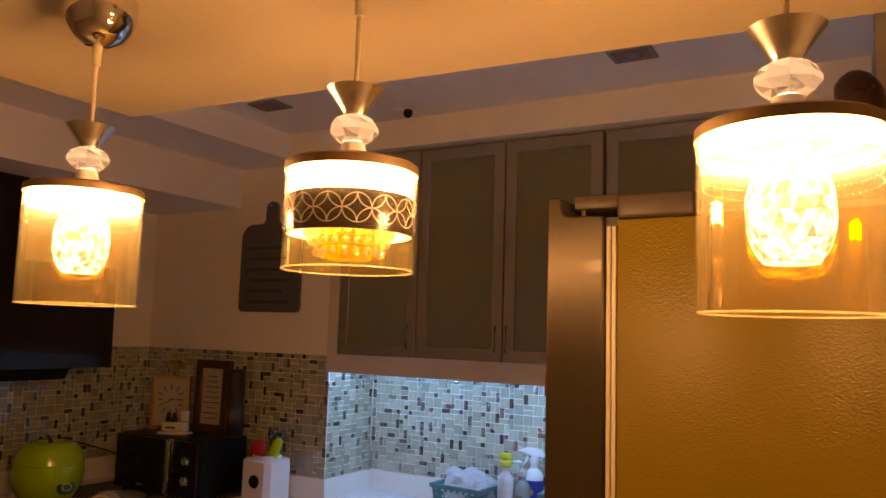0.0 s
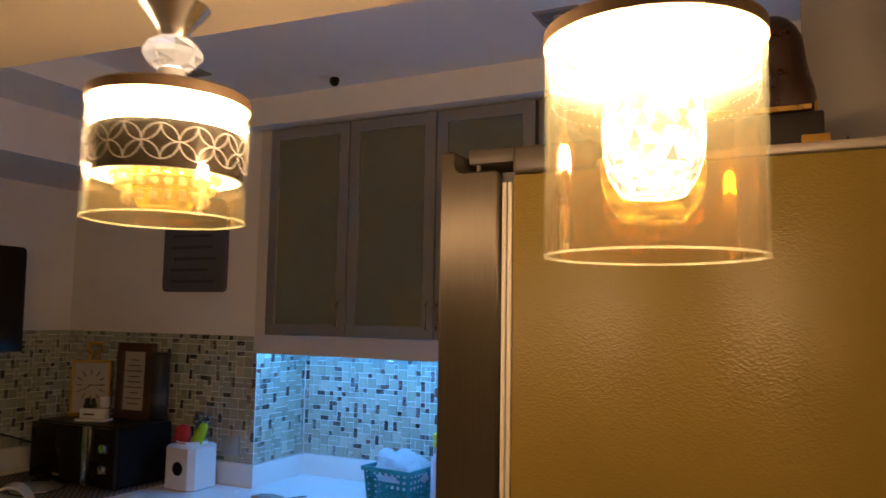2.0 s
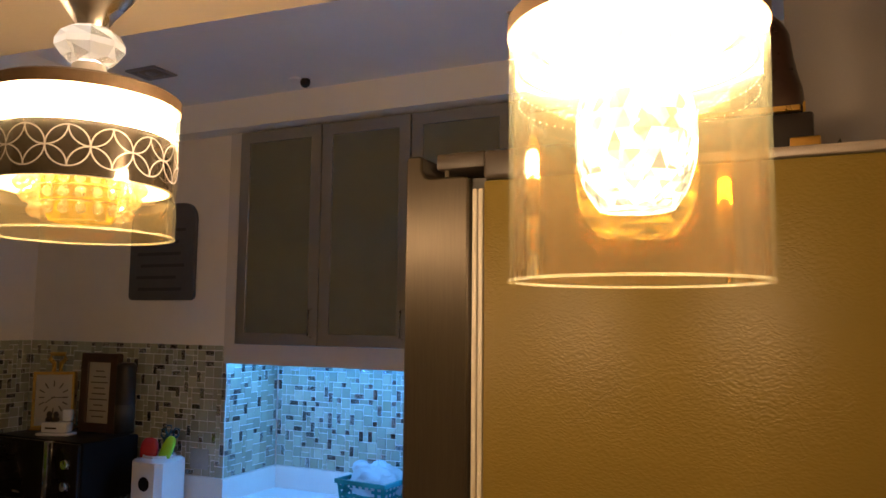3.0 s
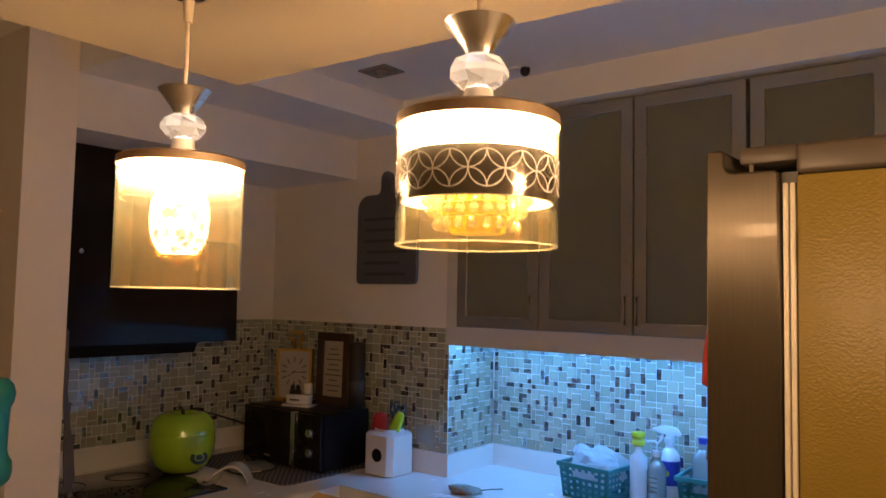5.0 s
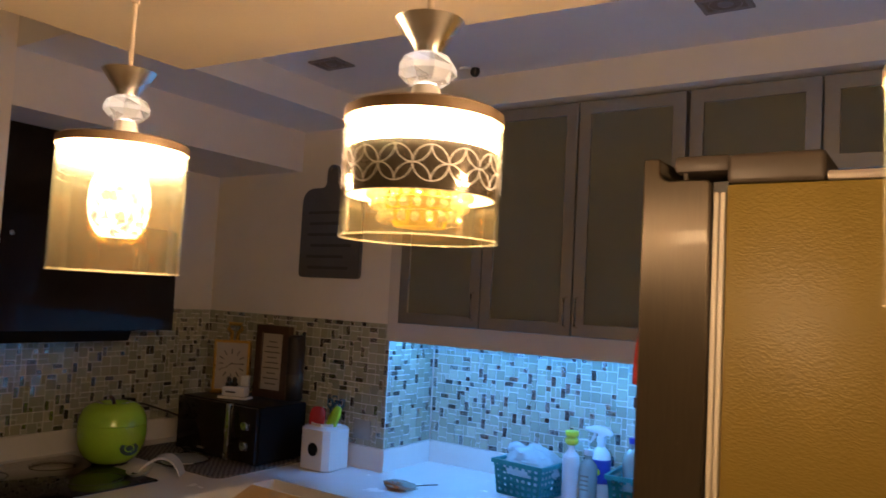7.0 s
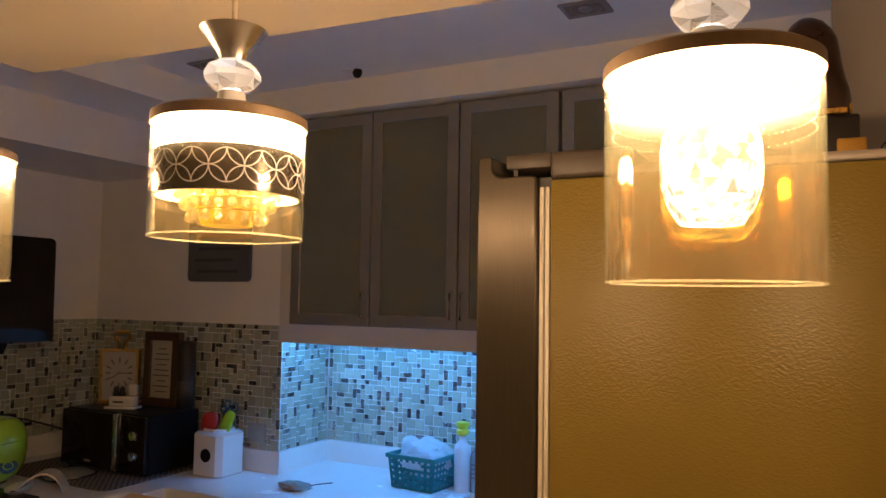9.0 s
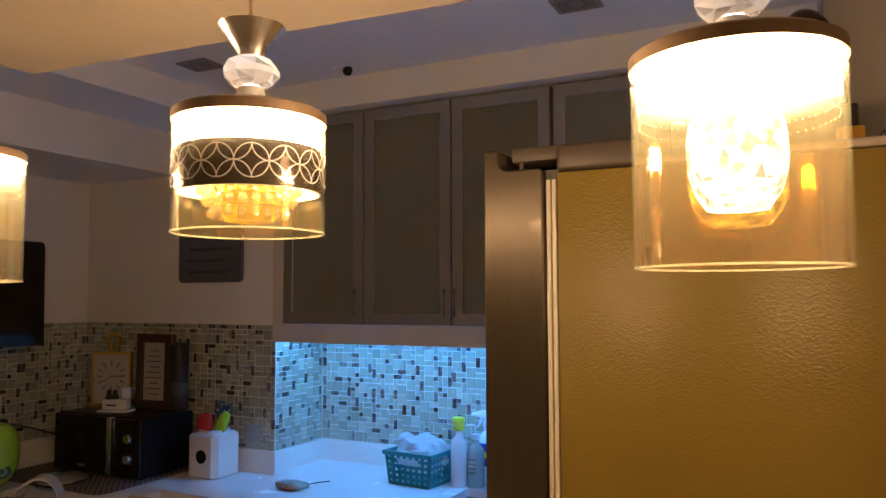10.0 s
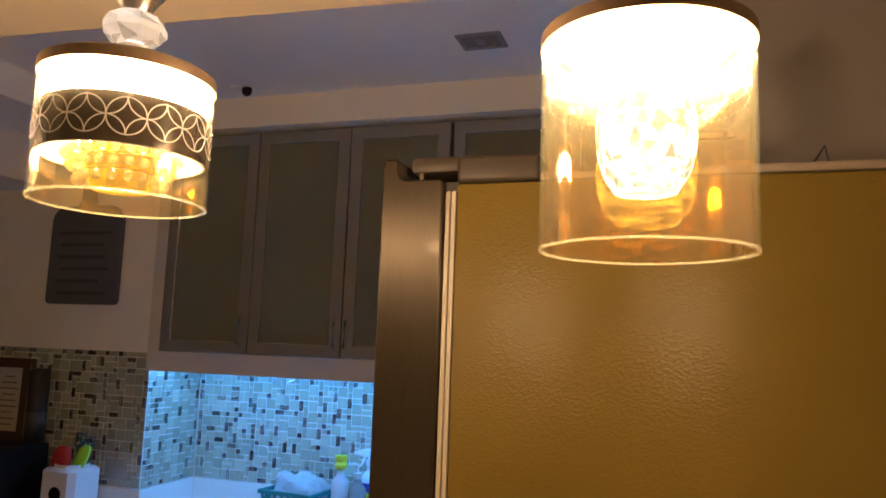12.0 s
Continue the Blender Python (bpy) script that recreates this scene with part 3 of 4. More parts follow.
    outline = [(1.447, 0.08)] + arc(1.452, 1.747, 0.005, 180, 90, 3) + arc(1.463, 1.747, 0.005, 90, 0, 3) + arc(1.480, 1.736, 0.012, 180, 270, 5) + arc(1.521, 1.717, 0.007, 90, 0, 4) + [(1.528, 0.08)]
    bm = prism(outline, y0, y1)
    front = [e for e in bm.edges if all(abs(v.co.y - y0) < 1e-5 for v in e.verts)]
    bmesh.ops.bevel(bm, geom=front, offset=0.0022, segments=1, profile=0.5, affect="EDGES")
    part("door", bm, steel, fr, "brushed stainless steel door")
    part("door_gap", boxes(((1.5282, y0 + 0.012, 0.09), (1.546, y1 - 0.01, 1.722))), black_gap, fr)
    for x in (1.531, 1.5385):
        part("gasket", boxes(((x, y0 + 0.004, 0.09), (x + 0.0062, y0 + 0.02, 1.709), 0.002, 2)), rubber, fr, "pale rubber door gasket")
    part("body", boxes(((1.5465, y0, 0.03), (2.15, y1, 1.7172), 0.004, 2)), side_paint, fr, "taupe pebbled steel body")
    part("top_panel", boxes(((1.651, y0 - 0.003, 1.7175), (2.152, y1, 1.728), 0.003, 2)), plastic_light, fr, "pale top panel edge")
    part("hinge_cover", boxes(((1.547, y0 - 0.004, 1.7175), (1.650, -1.24, 1.752), 0.006, 3)), plastic_taupe, fr, "taupe plastic hinge cover")
    part("hinge_arm", boxes(((1.484, y0 + 0.004, 1.7335), (1.548, -1.28, 1.7535), 0.004, 2)), plastic_taupe, fr)
    part("hinge_pin", lathe([(0.0, 1.716), (0.0042, 1.716), (0.0042, 1.7345), (0, 1.7345)], 14), chrome, fr).location = (1.496, y0 + 0.012, 0)
    hb = part("door_handle", tube([(1.447, -1.06, 1.52), (1.41, -1.06, 1.52), (1.405, -1.06, 1.50), (1.405, -1.06, 0.9), (1.41, -1.06, 0.88), (1.447, -1.06, 0.88)], 0.011, 12), steel, fr, "vertical steel bar handle")
    return fr


refrigerator()


def ring_frame(x0, x1, z0, z1, w, y0, y1):
    """A rectangular frame in one piece, with its opening."""
    bm = bmesh.new()
    c = 0.002
    loops = []
    for inset, y in ((0, y1), (0, y0 + c), (c, y0), (w - c, y0), (w, y0 + c), (w, y1)):
        loops.append([bm.verts.new(p) for p in ((x0 + inset, y, z0 + inset), (x1 - inset, y, z0 + inset), (x1 - inset, y, z1 - inset), (x0 + inset, y, z1 - inset))])
    for a, b in zip(loops, loops[1:] + loops[:1]):
        for k in range(4):
            bm.faces.new((a[k], a[(k + 1) % 4], b[(k + 1) % 4], b[k]))
    return bm


# ---- wall cabinets ----
def cabinet_door(parent, x0, x1, z0, z1, y, handle=None):
    w = 0.042
    d = part("door", ring_frame(x0, x1, z0, z1, w, y, y + 0.02), aluminium, parent, "grey aluminium door frame")
    part("pane", boxes(((x0 + w - 0.004, y + 0.006, z0 + w - 0.004), (x1 - w + 0.004, y + 0.011, z1 - w + 0.004))), frosted, d, "frosted glass pane")
    if handle is not None:
        part("handle", tube([(handle, y, z0 + 0.03), (handle, y - 0.018, z0 + 0.034), (handle, y - 0.018, z0 + 0.121), (handle, y, z0 + 0.125)], 0.004, 10), chrome, d, "slim chrome bar handle")


def wall_cabinet(spans, z0, z1, label, shelf):
    cab = thing("wall_cabinet", (0, 0, 0), label, "wall cabinet", "wall cabinets above the worktop")
    x0, x1 = spans[0][0], spans[-1][1]
    part("carcass", boxes(((x0 + 0.002, -0.018, z0), (x0 + 0.018, 0.296, z1)), ((x1 - 0.018, -0.018, z0), (x1 - 0.002, 0.296, z1)),
                          ((x0 + 0.018, -0.018, z0), (x1 - 0.018, 0.296, z0 + 0.016)), ((x0 + 0.018, -0.018, z1 - 0.016), (x1 - 0.018, 0.296, z1)),
                          ((x0 + 0.018, 0.286, z0 + 0.016), (x1 - 0.018, 0.296, z1 - 0.016))), cabinet_inside, cab)
    if shelf:
        part("shelf", boxes(((x0 + 0.019, -0.024, shelf), (x1 - 0.019, 0.285, shelf + 0.018))), cabinet_white, cab)
    for a, b, h in spans:
        cabinet_door(cab, a + 0.002, b - 0.002, z0, z1, -0.04, h)
    return cab


wall_cabinet([(0.059, 0.412, 0.387)], 1.463, 2.225, "grey wall cabinet with one frosted glass door", 1.93)
wall_cabinet([(0.412, 0.757, 0.737), (0.757, 1.106, 0.777)], 1.463, 2.225, "grey wall cabinet with two frosted glass doors", 1.93)
wall_cabinet([(1.112, 1.472, None), (1.472, 1.832, None)], 1.965, 2.225, "short grey wall cabinet with frosted doors above refrigerator", 0)
setting("valance", boxes(((0.0, -0.0205, 1.392), (1.862, -0.002, 1.4628))), cabinet_white, "cream light valance under the wall cabinets", "valance")
setting("filler_panel", boxes(((0.0, -0.022, 1.463), (0.053, -0.002, 2.233))), cabinet_white, "grey filler strip beside the wall cabinet", "panel")
led = thing("under_cabinet_light", (0, 0, 0), "cold blue LED strip under the wall cabinets", "strip light")
part("led_housing", boxes(((0.03, 0.02, 1.449), (1.84, 0.05, 1.461))), aluminium, led)
part("led_diffuser", boxes(((0.035, 0.024, 1.443), (1.835, 0.046, 1.4485))), led_glow, led, "glowing blue diffuser")


# ---- cooker hood and hob ----
def cooker_hood():
    hood = thing("cooker_hood", (0, 0, 0), "glossy black angled cooker hood above the hob", "cooker hood")
    out = [(-0.455, 1.388)] + arc(-0.480, 1.745, 0.02, 0, 90, 5) + arc(-1.16, 1.745, 0.02, 90, 180, 5) + [(-1.18, 1.388)]
    part("front_panel", prism(out, -0.735, -0.70, "x"), black_gloss, hood, "black glass front panel")
    part("chimney", boxes(((LEFT_WALL, -1.16, 1.6), (-0.74, -0.80, 2.064), 0.012, 3)), black_gloss, hood, "black chimney box")
    part("body", prism([(-1.05, 1.345), (-0.76, 1.345), (-0.737, 1.39), (-0.737, 1.60), (-1.05, 1.60)], -1.17, -0.60), black_matt, hood)
    part("knob", lathe([(0.0, 0.0), (0.008, 0.0), (0.008, 0.012), (0, 0.013)], 16), chrome, hood).matrix_basis = pose(-0.70, -1.08, 1.70, 0, 90, 0)
    return hood


cooker_hood()
hob = thing("hob", (0, 0, 0), "black glass hob set on the white worktop", "hob")
part("glass_top", boxes(((-0.97, -1.185, 0.9), (-0.435, -0.66, 0.907), 0.003, 2)), black_gloss, hob)
for cx, cy, r in ((-0.84, -0.80, 0.075), (-0.58, -0.80, 0.09), (-0.84, -1.05, 0.09), (-0.58, -1.05, 0.075)):
    part("zone_ring", lathe([(r, 0.9072), (r, 0.9076), (r - 0.003, 0.9076), (r - 0.003, 0.9072)], 40), plastic_taupe, hob).location = (cx, cy, 0)


# ---- mosaic ----
def tile_mesh(w, h, mat):
    g, d, c = 0.0013, 0.003, 0.0007
    bm = bmesh.new()
    lo = [bm.verts.new(p) for p in ((g, g, 0), (w - g, g, 0), (w - g, h - g, 0), (g, h - g, 0))]
    mid = [bm.verts.new(p) for p in ((g, g, d - c), (w - g, g, d - c), (w - g, h - g, d - c), (g, h - g, d - c))]
    top = [bm.verts.new(p) for p in ((g + c, g + c, d), (w - g - c, g + c, d), (w - g - c, h - g - c, d), (g + c, h - g - c, d))]
    for a, b in ((lo, mid), (mid, top)):
        for k in range(4):
            bm.faces.new((a[k], a[(k + 1) % 4], b[(k + 1) % 4], b[k]))
    bm.faces.new(top)
    me = bpy.data.meshes.new("tile")
    bm.to_mesh(me)
    bm.free()
    me.materials.append(mat)
    return me


U = 0.0195
TILT = random.Random(4)
TILES = {}
MATS = [tile_pale, tile_mid, tile_dark, tile_foil]


def layout(cols, rows, seed, dark):
    rng = random.Random(seed)
    used, deep, out = set(), set(), []
    for j in range(rows):
        for i in range(cols):
            if (i, j) in used:
                continue
            pick = rng.random()
            shapes = [(2, 2)] * (pick < 0.36) + ([(2, 1), (1, 2)] if rng.random() < 0.5 else [(1, 2), (2, 1)]) * (pick < 0.74) + [(1, 1)]
            for w, h in shapes:
                cells = {(i + a, j + b) for a in range(w) for b in range(h)}
                if not (cells & used) and all(a < cols and b < rows for a, b in cells):
                    break
            used |= cells
            kind = 0 if rng.random() < 0.6 else 1
            beside = any((a + da, b + db) in deep for a, b in cells for da, db in ((1, 0), (-1, 0), (0, 1), (0, -1)))
            if (w, h) != (2, 2) and rng.random() < dark * (0.15 if beside else 1.25):
                deep |= cells
                kind = 2 if rng.random() < 0.72 else 3
            out.append((i, j, w, h, kind, rng.uniform(-0.0005, 0.0005)))
    return out


def mosaic(name, m, width, height, seed, label, dark, near):
    """A mosaic field on the plane of m (u across, v up, out of the wall); the tiles in the stretch near are single pieces."""
    cols, rows = int(width / U), int(height / U)
    field = tagged(part(name, boxes(((0, 0, -0.004), (width, height, 0.0005))), grout, smooth=False), label, "backsplash", kind="structure")
    field.matrix_basis = m
    verts, faces, mats, single = [], [], [], 0
    sx, sy = width / (cols * U), height / (rows * U)
    for i, j, w, h, kind, lift in layout(cols, rows, seed, dark):
        lean = Matrix.Rotation(TILT.gauss(0, 0.02), 4, "X") @ Matrix.Rotation(TILT.gauss(0, 0.02), 4, "Y")
        stand = Matrix.Translation((i * U * sx, j * U * sy, lift)) @ lean @ Matrix.Diagonal((sx, sy, 1, 1))
        key = (w, h, kind)
        if key not in TILES:
            TILES[key] = tile_mesh(w * U, h * U, MATS[kind])
        me = TILES[key]
        if near[0] <= i * U * sx <= near[1] and single < 300:
            ob = new("tile", me)
            ob.parent = field
            ob.matrix_basis = stand
            single += 1
        else:
            base = len(verts)
            verts += [tuple(stand @ v.co) for v in me.vertices]
            faces += [[base + k for k in p.vertices] for p in me.polygons]
            mats += [kind] * len(me.polygons)
    if verts:
        me = bpy.data.meshes.new("tiles_far")
        me.from_pydata(verts, [], faces)
        for mat in MATS:
            me.materials.append(mat)
        me.polygons.foreach_set("material_index", mats)
        ob = new("far_tiles", me)
        ob.parent = field
        tagged(ob, kind="stuff")
    return field


def plane(origin, u, n):
    """The pose of a wall plane: u runs across, z up, n out of the wall."""
    u, n = Vector(u), Vector(n)
    v = n.cross(u)
    r = Matrix((u, v, n)).transposed().to_4x4()
    return Matrix.Translation(origin) @ r


mosaic("backsplash_niche", plane((0.004, NICHE_BACK, 0.983), (1, 0, 0), (0, -1, 0)), 1.852, 0.468, 3, "pale glass mosaic on the lit niche back", 0.42, (0.3, 0.92))
mosaic("backsplash_niche_side", plane((-0.004 + 0.002, 0.0, 0.983), (0, 1, 0), (1, 0, 0)), 0.296, 0.41, 5, "pale glass mosaic on the niche side", 0.30, (0, 1))
mosaic("backsplash_pier", plane((LEFT_WALL, -0.001, 0.983), (1, 0, 0), (0, -1, 0)), 1.05, 0.472, 8, "grey-green glass mosaic behind the microwave", 0.44, (0.45, 1.05))
mosaic("backsplash_west", plane((LEFT_WALL, -1.19, 0.983), (0, 1, 0), (1, 0, 0)), 1.185, 0.472, 11, "grey-green glass mosaic behind the hob", 0.44, (0.35, 0.95))


# ---- materials of the small things ----
apple_green = surface("apple_green_enamel", (0.38, 0.64, 0.04), 0.14, vary=0.1, scale=3, coat=0.5)
leaf_green = surface("dark_green_print", (0.03, 0.06, 0.01), 0.3)
gold = surface("brass_gold", (0.62, 0.38, 0.10), 0.28, 1.0, vary=0.12, scale=40)
paper = surface("cream_paper", (0.46, 0.41, 0.33), 0.7, vary=0.05)
ink = surface("faded_ink", (0.12, 0.10, 0.08), 0.7)
dark_wood = surface("dark_wood", (0.06, 0.028, 0.014), 0.35, vary=0.3, scale=14, stretch=(1, 1, 8), bump=0.1)
ceramic = surface("white_ceramic", (0.74, 0.71, 0.66), 0.22, vary=0.04, coat=0.3)
silicone_red = surface("red_silicone", (0.45, 0.02, 0.02), 0.45, vary=0.1)
silicone_green = surface("lime_silicone", (0.33, 0.55, 0.02), 0.4, vary=0.08)
nylon_blue = surface("blue_nylon", (0.02, 0.10, 0.16), 0.35, vary=0.15)
teal_plastic = surface("teal_plastic", (0.02, 0.30, 0.31), 0.35, vary=0.08)
bag_plastic = clear("white_film_bag", (0.95, 0.96, 0.97), 0.05, 0.72, (0.86, 0.88, 0.9), 0.35)
bottle_white = surface("white_bottle", (0.72, 0.74, 0.75), 0.3, vary=0.04)
bottle_clear = clear("clear_bottle", (0.85, 0.9, 0.88), 0.3, 0.45, (0.75, 0.82, 0.8), 0.06)
yellow_cap = surface("yellow_cap", (0.70, 0.68, 0.04), 0.35, vary=0.06)
label_blue = surface("blue_label", (0.02, 0.04, 0.30), 0.4, vary=0.1)
snack_brown = surface("brown_snack", (0.28, 0.13, 0.05), 0.6, vary=0.5, scale=60)
sink_steel = surface("sink_steel", (0.30, 0.30, 0.30), 0.3, 1.0, vary=0.1, stretch=(1, 20, 1))
slate = surface("slate_board", (0.10, 0.10, 0.115), 0.55, vary=0.15, scale=10)
chalk = surface("chalk_print", (0.055, 0.055, 0.06), 0.6)
bronze_dark = surface("dark_bronze", (0.035, 0.018, 0.012), 0.28, vary=0.4, scale=25, bump=0.2, bump_scale=60, coat=0.2)
black_base = surface("black_lacquer", (0.012, 0.010, 0.010), 0.3)
red_cloth = surface("red_cloth", (0.20, 0.010, 0.008), 0.8, vary=0.15, scale=20, bump=0.4, bump_scale=500)
tan_mat = surface("tan_leatherette", (0.42, 0.27, 0.12), 0.45, vary=0.08, scale=12, bump=0.2, bump_scale=400)
socket_grey = surface("socket_grey", (0.34, 0.35, 0.32), 0.3, vary=0.1, scale=30)
tan_border = surface("tan_border", (0.22, 0.13, 0.06), 0.5)
grey_cloth = surface("grey_cloth", (0.10, 0.09, 0.10), 0.85, vary=0.2, bump=0.4, bump_scale=400)
downlight_grey = surface("downlight_grey", (0.26, 0.25, 0.25), 0.45, 0.3, vary=0.08)


def striped(name):
    m, nt, bsdf, out = material(name)
    coord = nt.nodes.new("ShaderNodeTexCoord")
    wave = node(nt, "ShaderNodeTexWave", Scale=26.0, Distortion=2.5, Detail=2.0)
    wave.bands_direction = "DIAGONAL"
    nt.links.new(coord.outputs["Object"], wave.inputs["Vector"])
    ramp = nt.nodes.new("ShaderNodeValToRGB")
    ramp.color_ramp.elements[0].color, ramp.color_ramp.elements[1].color = (0.05, 0.043, 0.04, 1), (0.17, 0.15, 0.135, 1)
    nt.links.new(wave.outputs[0], ramp.inputs[0])
    nt.links.new(ramp.outputs[0], bsdf.inputs["Base Color"])
    bsdf.inputs["Roughness"].default_value = 0.8
    return m


stripe_cloth = striped("striped_cloth")


# ---- ceiling fittings ----
def downlight(x, y):
    d = thing("downlight", (x, y, CEIL), "unlit square grey recessed downlight in the ceiling", "downlight", "recessed downlights")
    part("bezel", ring_frame(-0.062, 0.062, -0.05, 0.05, 0.014, 0.0, 0.006), downlight_grey, d).matrix_basis = pose(0, 0, -0.0065, 90, 0, 0) @ Matrix.Translation((0, 0.0, 0))
    part("reflector", lathe([(0.041, -0.0065), (0.040, -0.004), (0.030, 0.0), (0.0, 0.0)], 32), aluminium, d, "round reflector ring")
    part("backing", boxes(((-0.049, -0.037, -0.0035), (0.049, 0.037, -0.001))), plastic_light, d)
    part("bulb", lathe([(0.0, -0.011), (0.010, -0.010), (0.018, -0.006), (0.019, -0.002)], 24), downlight_grey, d)
    return d


downlight(0.015, -0.428)
downlight(1.290, -0.374)
sen = thing("smoke_sensor", (0.433, -0.175, CEIL), "small dark dome sensor on a white plate", "sensor")
part("plate", lathe([(0.0, 0.0), (0.024, 0.0), (0.023, -0.006), (0.0, -0.007)], 28), cone_white, sen).location = (-0.028, -0.01, 0)
part("dome", lathe([(0.016, -0.001), (0.017, -0.012), (0.014, -0.022), (0.007, -0.028), (0.0, -0.029)], 24), black_gloss, sen, "glossy dark dome")

# ---- hanging board ----
board = thing("hanging_board", (0, 0, 0), "slate-grey paddle board with lines of print on the wall", "board")
bx0, bx1, bz0, bz1, mid = -0.484, -0.158, 1.620, 1.988, -0.324
shape = ([(bx0 + 0.025, bz0)] + [(bx1 - 0.025, bz0)] + arc(bx1 - 0.02, bz0 + 0.02, 0.02, 270, 360, 4) + arc(bx1 - 0.06, bz1 - 0.06, 0.06, 0, 90, 5)
         + arc(mid + 0.055, bz1 + 0.025, 0.025, 270, 180, 4) + arc(mid, bz1 + 0.065, 0.03, 0, 180, 8) + arc(mid - 0.055, bz1 + 0.025, 0.025, 0, -90, 4)
         + arc(bx0 + 0.06, bz1 - 0.06, 0.06, 90, 180, 5) + arc(bx0 + 0.02, bz0 + 0.02, 0.02, 180, 270, 4))
part("panel", prism(shape, -0.022, -0.006), slate, board)
for k, (a, b) in enumerate(((0.05, 0.27), (0.04, 0.24), (0.06, 0.28), (0.04, 0.26), (0.05, 0.25), (0.04, 0.28))):
    part("text_line", boxes(((bx0 + a, -0.0236, 1.655 + 0.045 * k), (bx0 + b, -0.0224, 1.667 + 0.045 * k))), chalk, board)
part("hook", tube([(mid, -0.001, bz1 + 0.075), (mid, -0.03, bz1 + 0.072), (mid, -0.032, bz1 + 0.082)], 0.003), chrome, board)


# ---- microwave corner ----
def microwave():
    mw = thing("microwave", (0, 0, 0), "black microwave oven with chrome strip and two knobs", "microwave")
    x0, x1, y0, y1, z0, z1 = -0.79, -0.338, -0.335, -0.075, 0.915, 1.125
    part("body", boxes(((x0, y0 + 0.02, z0), (x1, y1, z1), 0.006, 3)), black_matt, mw)
    part("door", boxes(((x0, y0, z0 + 0.003), (-0.501, y0 + 0.0185, z1 - 0.003), 0.005, 2)), black_gloss, mw, "black glass door")
    part("control_panel", boxes(((-0.474, y0, z0 + 0.003), (x1, y0 + 0.0185, z1 - 0.003), 0.005, 2)), black_gloss, mw)
    part("handle_strip", boxes(((-0.499, y0 - 0.007, z0 + 0.003), (-0.476, y0 + 0.018, z1 - 0.002), 0.003, 2)), satin_nickel, mw, "vertical chrome strip")
    for z in (1.055, 0.982):
        k = part("knob", lathe([(0.0, 0.016), (0.015, 0.016), (0.0165, 0.012), (0.0165, 0.0), (0.019, -0.001)], 28), satin_nickel, mw, "chrome knob")
        k.matrix_basis = pose(-0.386, y0, z, 90, 0, 0)
        part("pointer", boxes(((-0.0015, 0.002, 0.0162), (0.0015, 0.0145, 0.0172))), black_gap, k)
    part("badge", boxes(((-0.66, y0 - 0.001, 0.936), (-0.62, y0 + 0.001, 0.944))), satin_nickel, mw)
    for x in (x0 + 0.03, x1 - 0.03):
        for y in (y0 + 0.04, y1 - 0.03):
            part("foot", lathe([(0.012, 0.9065), (0.013, 0.916)], 12, True), black_gap, mw).location = (x, y, 0)
    return mw


mat_ob = thing("counter_mat", (0, 0, 0), "dark striped cloth mat lying under the microwave", "mat")
part("cloth", prism(arc(-0.36, -0.47, 0.04, 270, 360, 5) + [(-0.32, -0.02), (-0.92, -0.02)] + arc(-0.88, -0.47, 0.04, 180, 270, 5), 0.9005, 0.906, "z"), stripe_cloth, mat_ob)
microwave()

clock = thing("table_clock", (-0.705, -0.15, 1.125), "small brass carriage clock with cream dial on the microwave", "clock")
clock.rotation_euler = (0, 0, radians(36))
clock.scale = (1.1, 1.1, 1.06)
part("case", boxes(((-0.062, -0.002, 0.012), (0.062, 0.05, 0.20), 0.004, 2)), gold, clock)
part("bezel", ring_frame(-0.068, 0.068, 0.006, 0.206, 0.010, -0.012, 0.0), gold, clock)
part("dial", boxes(((-0.059, -0.0065, 0.016), (0.059, -0.003, 0.196))), paper, clock, "cream dial")
for k in range(12):
    a = radians(30 * k)
    n = part("numeral_mark", boxes(((-0.002, -0.001, 0.030), (0.002, 0.001, 0.047))), ink, clock)
    n.matrix_basis = Matrix.Translation((0, -0.0075, 0.115)) @ Matrix.Rotation(-a, 4, "Y") @ Matrix.Diagonal((1, 1, 1.0 + 0.25 * abs(math.cos(a)), 1))
for ang, ln in ((92, 0.046), (232, 0.030)):
    p = part("pointer", boxes(((-0.0016, -0.001, -0.006), (0.0016, 0.001, ln))), ink, clock)
    p.matrix_basis = Matrix.Translation((0, -0.0105, 0.115)) @ Matrix.Rotation(radians(ang), 4, "Y")
part("base", boxes(((-0.072, -0.016, 0.0), (0.072, 0.056, 0.0055), 0.002)), gold, clock)
part("carry_handle", tube([(-0.012, 0.02, 0.205), (-0.012, 0.02, 0.235), (-0.026, 0.02, 0.250), (-0.024, 0.02, 0.268), (0.024, 0.02, 0.268), (0.026, 0.02, 0.250), (0.012, 0.02, 0.235), (0.012, 0.02, 0.205)], 0.008, 8), gold, clock, "brass carrying loop")

pic = thing("picture_frame", (-0.508, -0.125, 1.125), "dark wooden picture frame with a printed cream sheet", "picture frame")
pic.rotation_euler = (radians(-1), 0, radians(4))
part("moulding", ring_frame(-0.088, 0.088, 0.0, 0.292, 0.034, 0.0, 0.022), dark_wood, pic)
part("sheet", boxes(((-0.056, 0.009, 0.032), (0.056, 0.014, 0.26))), paper, pic, "cream printed sheet")
for k in range(9):
    w = (0.030, 0.041, 0.024, 0.044, 0.036, 0.028, 0.042, 0.033, 0.022)[k]
    part("text_line", boxes(((-w, 0.0075, 0.055 + 0.021 * k), (w * 0.9, 0.0086, 0.0595 + 0.021 * k))), ink, pic)
part("backing", boxes(((-0.085, 0.0225, 0.003), (0.085, 0.030, 0.289))), dark_wood, pic)
